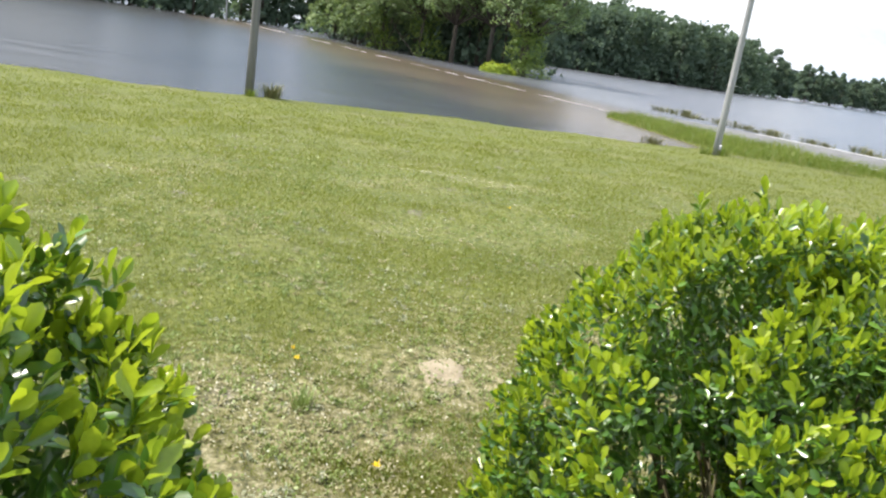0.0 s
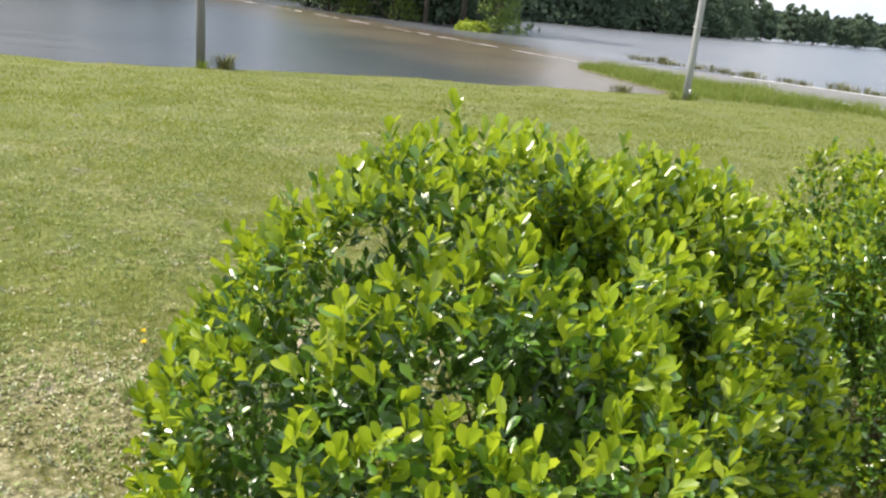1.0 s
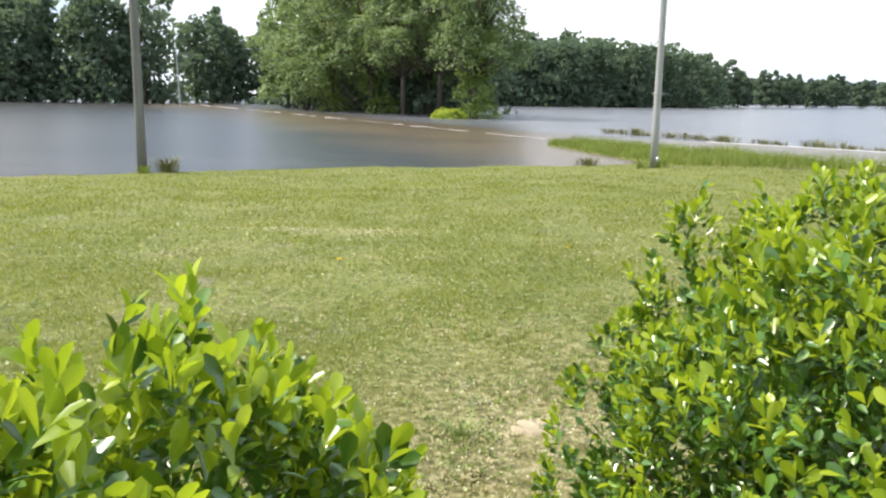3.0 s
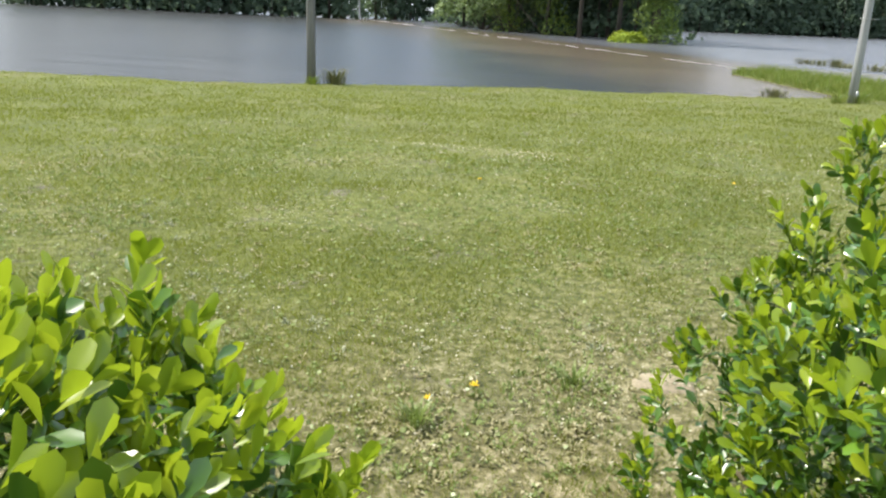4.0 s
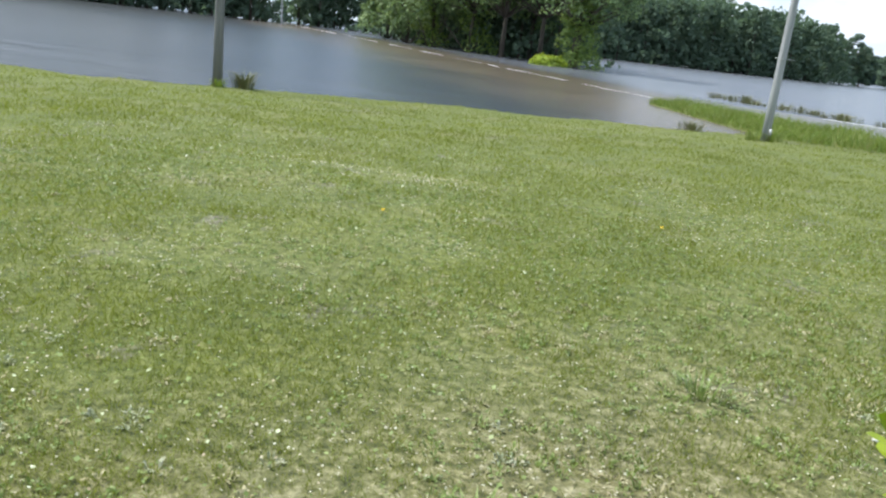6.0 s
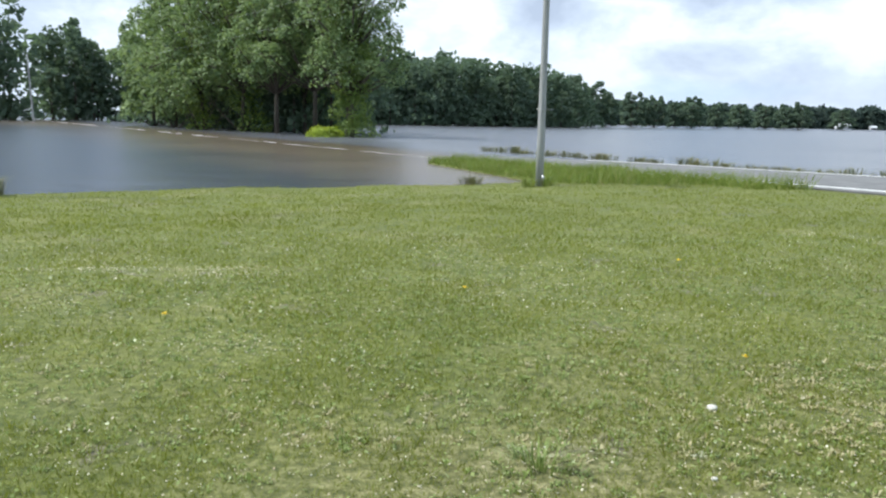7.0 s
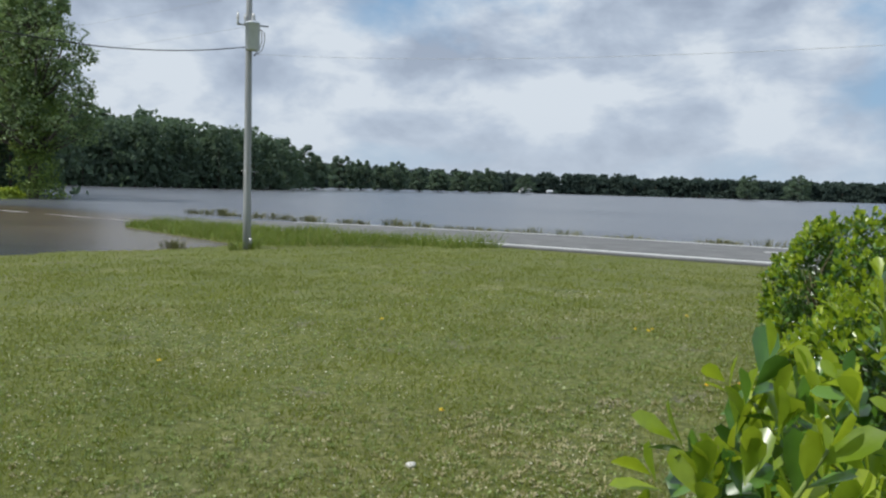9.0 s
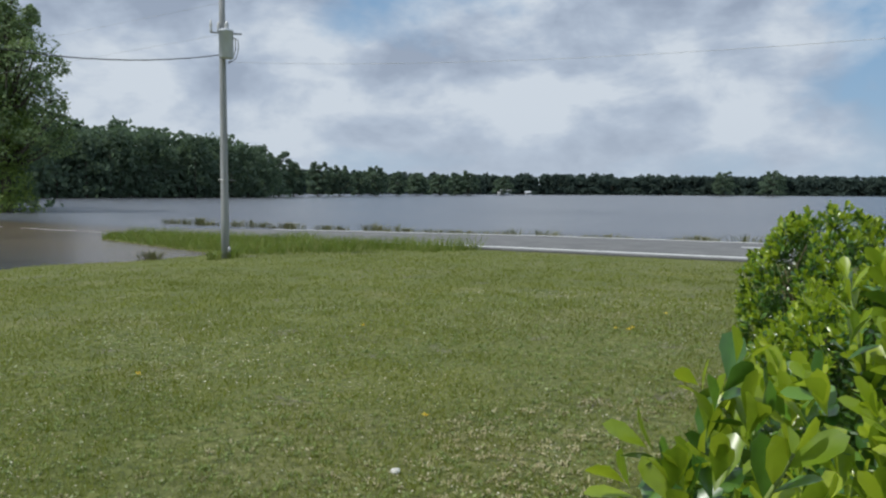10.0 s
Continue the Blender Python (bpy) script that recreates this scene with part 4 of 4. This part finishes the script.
def transformer(parent, z):
    """A round tank on a bracket, with bushing, arrester and loops of cable."""
    ox, oy = 0.04, -0.36
    bm = bmesh.new()
    prof = [(0.0, 0.0), (0.19, 0.0), (0.205, 0.02), (0.205, 0.74), (0.215, 0.745), (0.215, 0.775), (0.18, 0.81), (0.0, 0.83)]
    rings = [[bm.verts.new((ox + rr * math.cos(q), oy + rr * math.sin(q), z + zz)) for q in (2 * math.pi * j / 24 for j in range(24))] for rr, zz in prof[1:-1]]
    for a_, b_ in zip(rings, rings[1:]):
        for j in range(24):
            bm.faces.new((a_[j], a_[(j + 1) % 24], b_[(j + 1) % 24], b_[j]))
    bm.faces.new(rings[0][::-1]), bm.faces.new(rings[-1])
    tank = part("transformer_tank", bm, MAT_TANK, parent, "light grey round transformer tank")
    bm = bmesh.new()
    for zz in (0.15, 0.62):
        box(bm, (0.02, -0.16, z + zz), (0.12, 0.14, 0.08), 0.01)
    part("bracket", bm, MAT_STEEL, tank)
    bm = bmesh.new()
    tube(bm, [(ox + 0.02, oy, z + 0.81), (ox + 0.02, oy, z + 0.86), (ox + 0.02, oy, z + 0.90), (ox + 0.02, oy, z + 0.94), (ox + 0.02, oy, z + 1.06)], [0.05, 0.07, 0.045, 0.065, 0.02], 12)
    part("bushing", bm, MAT_PORCELAIN, tank)
    bm = bmesh.new()
    tube(bm, [(-0.35, -0.05, z + 0.76), (0.55, -0.05, z + 0.78)], [0.025, 0.025], 8)
    part("crossbar", bm, MAT_STEEL, parent, "thin galvanised crossbar")
    for dx, top in ((-0.33, 1.12), (-0.12, 1.08)):
        bm = bmesh.new()
        tube(bm, [(dx, -0.05, z + 0.74), (dx, -0.05, z + 0.8), (dx, -0.05, z + 0.86), (dx, -0.05, z + 0.95), (dx, -0.05, z + top)], [0.02, 0.045, 0.03, 0.045, 0.018], 10)
        part("insulator", bm, MAT_PORCELAIN, parent, "grey porcelain insulator")
    for sx, drop in ((0.42, 0.05), (0.34, -0.02)):
        bm = bmesh.new()
        tube(bm, [(0.2, -0.3, z + 0.66), (sx * 0.95, -0.25, z + 0.55), (sx, -0.2, z + 0.3), (sx * 0.8, -0.2, z + 0.08 - drop), (0.12, -0.14, z - 0.12)], [0.012] * 5, 6)
        part("cable_loop", bm, MAT_CABLE, parent, "black drooping cable loop")


transformer(right_pole, 5.79)
bm = tube(bmesh.new(), [(-0.2, -0.14, 2.32), (0.3, -0.14, 2.30)], [0.012, 0.012], 6)
part("step_bolt", bm, MAT_STEEL, right_pole)
bm = box(bmesh.new(), (0.09, -0.13, 0.2), (0.07, 0.03, 0.3), 0.005)
part("ground_guard", bm, MAT_STEEL, right_pole)


def line(name, a_, b_, sag, r, mat, label):
    a_, b_ = Vector(a_), Vector(b_)
    pts = [a_.lerp(b_, k / 28) - Vector((0, 0, sag * 4 * (k / 28) * (1 - k / 28))) for k in range(29)]
    return tagged(part(name, tube(bmesh.new(), pts, [r * 0.7] * 29, 6), mat), label, "power line", "overhead lines")


rx_, ry_ = POLE_R
line("power_line", (rx_, ry_ - 0.12, rb + 5.93), (POLE_L[0], POLE_L[1] + 0.1, 7.6), 1.44, 0.022, MAT_CABLE, "black insulated cable between the two near poles")
line("power_line", (rx_, ry_, 7.0), (POLE_FAR[0] - 0.5, POLE_FAR[1], 9.6), 0.65, 0.005, MAT_BARE_WIRE, "thin bare overhead wire between the poles")
line("power_line", (rx_, ry_, 6.1), (POLE_FAR[0] - 0.5, POLE_FAR[1], 8.7), 0.95, 0.005, MAT_BARE_WIRE, "thin bare overhead wire between the poles")
line("power_line", (rx_, ry_ - 0.12, rb + 5.72), (28.7, -11.8, 6.0), 1.4, 0.0065, MAT_BARE_WIRE, "thin grey overhead wire crossing the sky")


# ---- small things ----
def flower(x, y, size, h=0.05):
    base = float(ground_height(x, y))
    root = new("yellow_flower")
    root.location = (x, y, base)
    tagged(root, "small yellow dandelion-like flower in the grass", "flower", "yellow lawn flowers")
    part("stem", tube(bmesh.new(), [(0, 0, -0.01), (0.004, 0.003, h * 0.6), (0.006, 0, h)], [0.002, 0.0017, 0.0015], 5), MAT_SHOOT, root)
    bm = bmesh.new()
    for k in range(18):
        q, r = k * 2.4, size * (0.55 + 0.45 * (k % 3) / 2)
        c, s = math.cos(q), math.sin(q)
        tip = Vector((c * r, s * r, h + 0.006 + 0.004 * (k % 4)))
        w = Vector((-s, c, 0)) * size * 0.16
        o = Vector((0.006, 0, h))
        bm.faces.new([bm.verts.new(z) for z in (o - w * 0.3, o + w * 0.3, tip + w, tip - w)])
    part("bloom", bm, MAT_PETAL, root, "bright yellow petals", smooth=False)


for fx, fy, fs in ((0.96, 4.46, 0.022), (0.81, 4.27, 0.018), (3.84, 7.75, 0.024), (7.27, 9.90, 0.034), (7.38, 9.98, 0.026), (7.18, 10.02, 0.026), (-0.44, 2.19, 0.022),
                   (-1.13, 3.16, 0.02), (-1.485, 2.33, 0.022), (-1.56, 2.58, 0.018), (-1.2, 3.3, 0.016), (-0.205, 8.82, 0.026), (2.17, 9.91, 0.026), (8.4, 10.6, 0.028),
                   (6.15, 7.75, 0.022), (6.28, 7.62, 0.024), (6.45, 7.7, 0.02), (4.73, 11.52, 0.03)):
    flower(fx, fy, fs)


def weed(x, y, spread, count, seed, name="weed_tuft", label="blue-green grassy weed tuft", mat=None, h=0.09, width=0.010, category="weed", base=None):
    rng = np.random.default_rng(seed)
    q = rng.uniform(0, 2 * np.pi, count)
    r = spread * rng.uniform(0.0, 0.45, count)
    lean = rng.uniform(0.2, 1.1, count)
    hh = h * rng.uniform(0.5, 1.15, count)
    px, py = x + np.cos(q) * r, y + np.sin(q) * r
    pz = (ground_height(px, py) if base is None else np.full(count, base)) - 0.01
    out = np.stack([np.cos(q), np.sin(q), np.zeros(count)], 1)
    side = np.stack([-np.sin(q), np.cos(q), np.zeros(count)], 1) * width / 2
    p0 = np.stack([px, py, pz], 1)
    mid = p0 + out * (lean * hh * 0.45)[:, None] + np.array([0, 0, 1]) * (hh * 0.75)[:, None]
    tip = p0 + out * (lean * hh * 1.1)[:, None] + np.array([0, 0, 1]) * hh[:, None]
    v = np.stack([p0 - side, p0 + side, mid + side * 0.9, mid - side * 0.9, tip + side * 0.1, tip - side * 0.1], 1).reshape(-1, 3)
    i = np.arange(count)[:, None] * 6
    f = np.concatenate([i + np.array([0, 1, 2, 3]), i + np.array([3, 2, 4, 5])])
    if not name:
        return v, f
    return tagged(new(name, array_mesh(name, v, f, [mat or MAT_CLOVER])), label, category, label)


weed(0.80, 4.16, 0.16, 60, 1)
weed(1.35, 4.75, 0.22, 60, 2, h=0.08)
weed(-0.95, 2.72, 0.18, 50, 3)
weed(2.2, 6.2, 0.3, 70, 4)
weed(-8.1, 22.3, 0.7, 120, 5, "reed_tuft", "low reedy tuft in the shallow water", MAT_REED, 0.45, 0.03, "reeds", WATER)
weed(3.9, 28.3, 0.9, 90, 6, "reed_tuft", "low reedy tuft in the shallow water", MAT_REED, 0.28, 0.03, "reeds", WATER)
weed(5.5, 26.6, 0.5, 60, 7, "grass_tuft", "long grass tuft at the foot of the pole", MAT_TALL, 0.28, 0.02, "grass tuft")
weed(6.05, 26.75, 0.6, 70, 8, "grass_tuft", "long grass tuft at the foot of the pole", MAT_TALL, 0.32, 0.02, "grass tuft")
weed(-8.55, 21.8, 0.5, 60, 9, "grass_tuft", "long grass tuft at the foot of the pole", MAT_TALL, 0.25, 0.02, "grass tuft")
rng = np.random.default_rng(9)
reeds_v, reeds_f, total = [], [], 0
for k in range(64):
    s_ = 44 - k * 0.72 + rng.normal(0, 0.5)
    px, py, _ = road_point(ROAD_WIDE + 1.5 + rng.normal(0, 0.35), s_, 0)
    v, f = weed(px, py, rng.uniform(0.8, 2.2), int(rng.uniform(20, 80)), 100 + k, "", "", None, rng.uniform(0.15, 0.45), 0.035, "", max(WATER, float(ground_height(px, py))))
    reeds_v.append(v), reeds_f.append(f + total)
    total += len(v)
tagged(new("verge_reeds", array_mesh("verge_reeds", np.concatenate(reeds_v), np.concatenate(reeds_f), [MAT_REED])), "dark reedy growth along the road's flooded verge", "reeds", kind="stuff")


def stone(x, y, size, seed, label="small pale stone lying in the grass"):
    bm = bmesh.new()
    bmesh.ops.create_icosphere(bm, subdivisions=2, radius=size)
    for v in bm.verts:
        v.co *= 1 + 0.25 * noise.noise(v.co / size * 1.2 + Vector((seed, 0, 0)))
        v.co.z *= 0.6
    ob = part("stone", bm, MAT_STONE)
    ob.location = (x, y, float(ground_height(x, y)) + size * 0.45)
    return tagged(ob, label, "stone", "pale stones in the lawn")


stone(3.295, 6.93, 0.03, 1)
stone(2.97, 6.08, 0.016, 4)


def foam_line(s0, s1, n, seed):
    """A thin broken ridge of foam where the current runs over the road's edge."""
    rng = np.random.default_rng(seed)
    bm = bmesh.new()
    s = s0
    while s < s1:
        run = rng.uniform(0.5, 5.0) * (s / 45)
        pts = []
        for k in range(4):
            p = road_point(n + rng.normal(0, 0.12), s + run * k / 3, WATER + 0.004)
            pts.append(p)
        w = rng.uniform(0.005, 0.022) * (s / 45)
        tube(bm, pts, [w * 0.4, w, w, w * 0.3], 6)
        s += run * float(rng.choice([0.6, 0.9, 1.1, 1.5, 1.9]))
    return tagged(part("foam_line", bm, MAT_FOAM), "broken pale foam line over the drowned road edge", "foam", kind="stuff")


foam_line(36, 75, 0.1, 5)
foam_line(75, 165, 0.1, 6)


def house(x, y, w, d, h, turn):
    root = new("house")
    root.matrix_world = pose(x, y, WATER, 0, 0, turn)
    tagged(root, "small distant white house by the far woods", "house")
    part("wall", box(bmesh.new(), (0, 0, h / 2), (w, d, h), 0.02), MAT_HOUSE, root)
    bm = bmesh.new()
    e_, r_ = 0.4, h * 0.55
    pts = [(-w / 2 - e_, -d / 2 - e_, h), (w / 2 + e_, -d / 2 - e_, h), (w / 2 + e_, d / 2 + e_, h), (-w / 2 - e_, d / 2 + e_, h), (-w / 2 - e_, 0, h + r_), (w / 2 + e_, 0, h + r_)]
    vs = [bm.verts.new(p) for p in pts]
    for f in ((0, 1, 5, 4), (2, 3, 4, 5), (0, 4, 3), (1, 2, 5), (3, 2, 1, 0)):
        bm.faces.new([vs[k] for k in f])
    part("roof", bm, MAT_ROOF, root, smooth=False)
    for k in range(3):
        part("window", box(bmesh.new(), (-w / 3 + k * w / 3, -d / 2 - 0.03, h * 0.55), (1.0, 0.06, 1.2), 0.01), MAT_PANE, root)


house(335, 590, 10.5, 6.0, 2.9, -12)
house(357, 588, 4.0, 3.5, 2.0, -12)
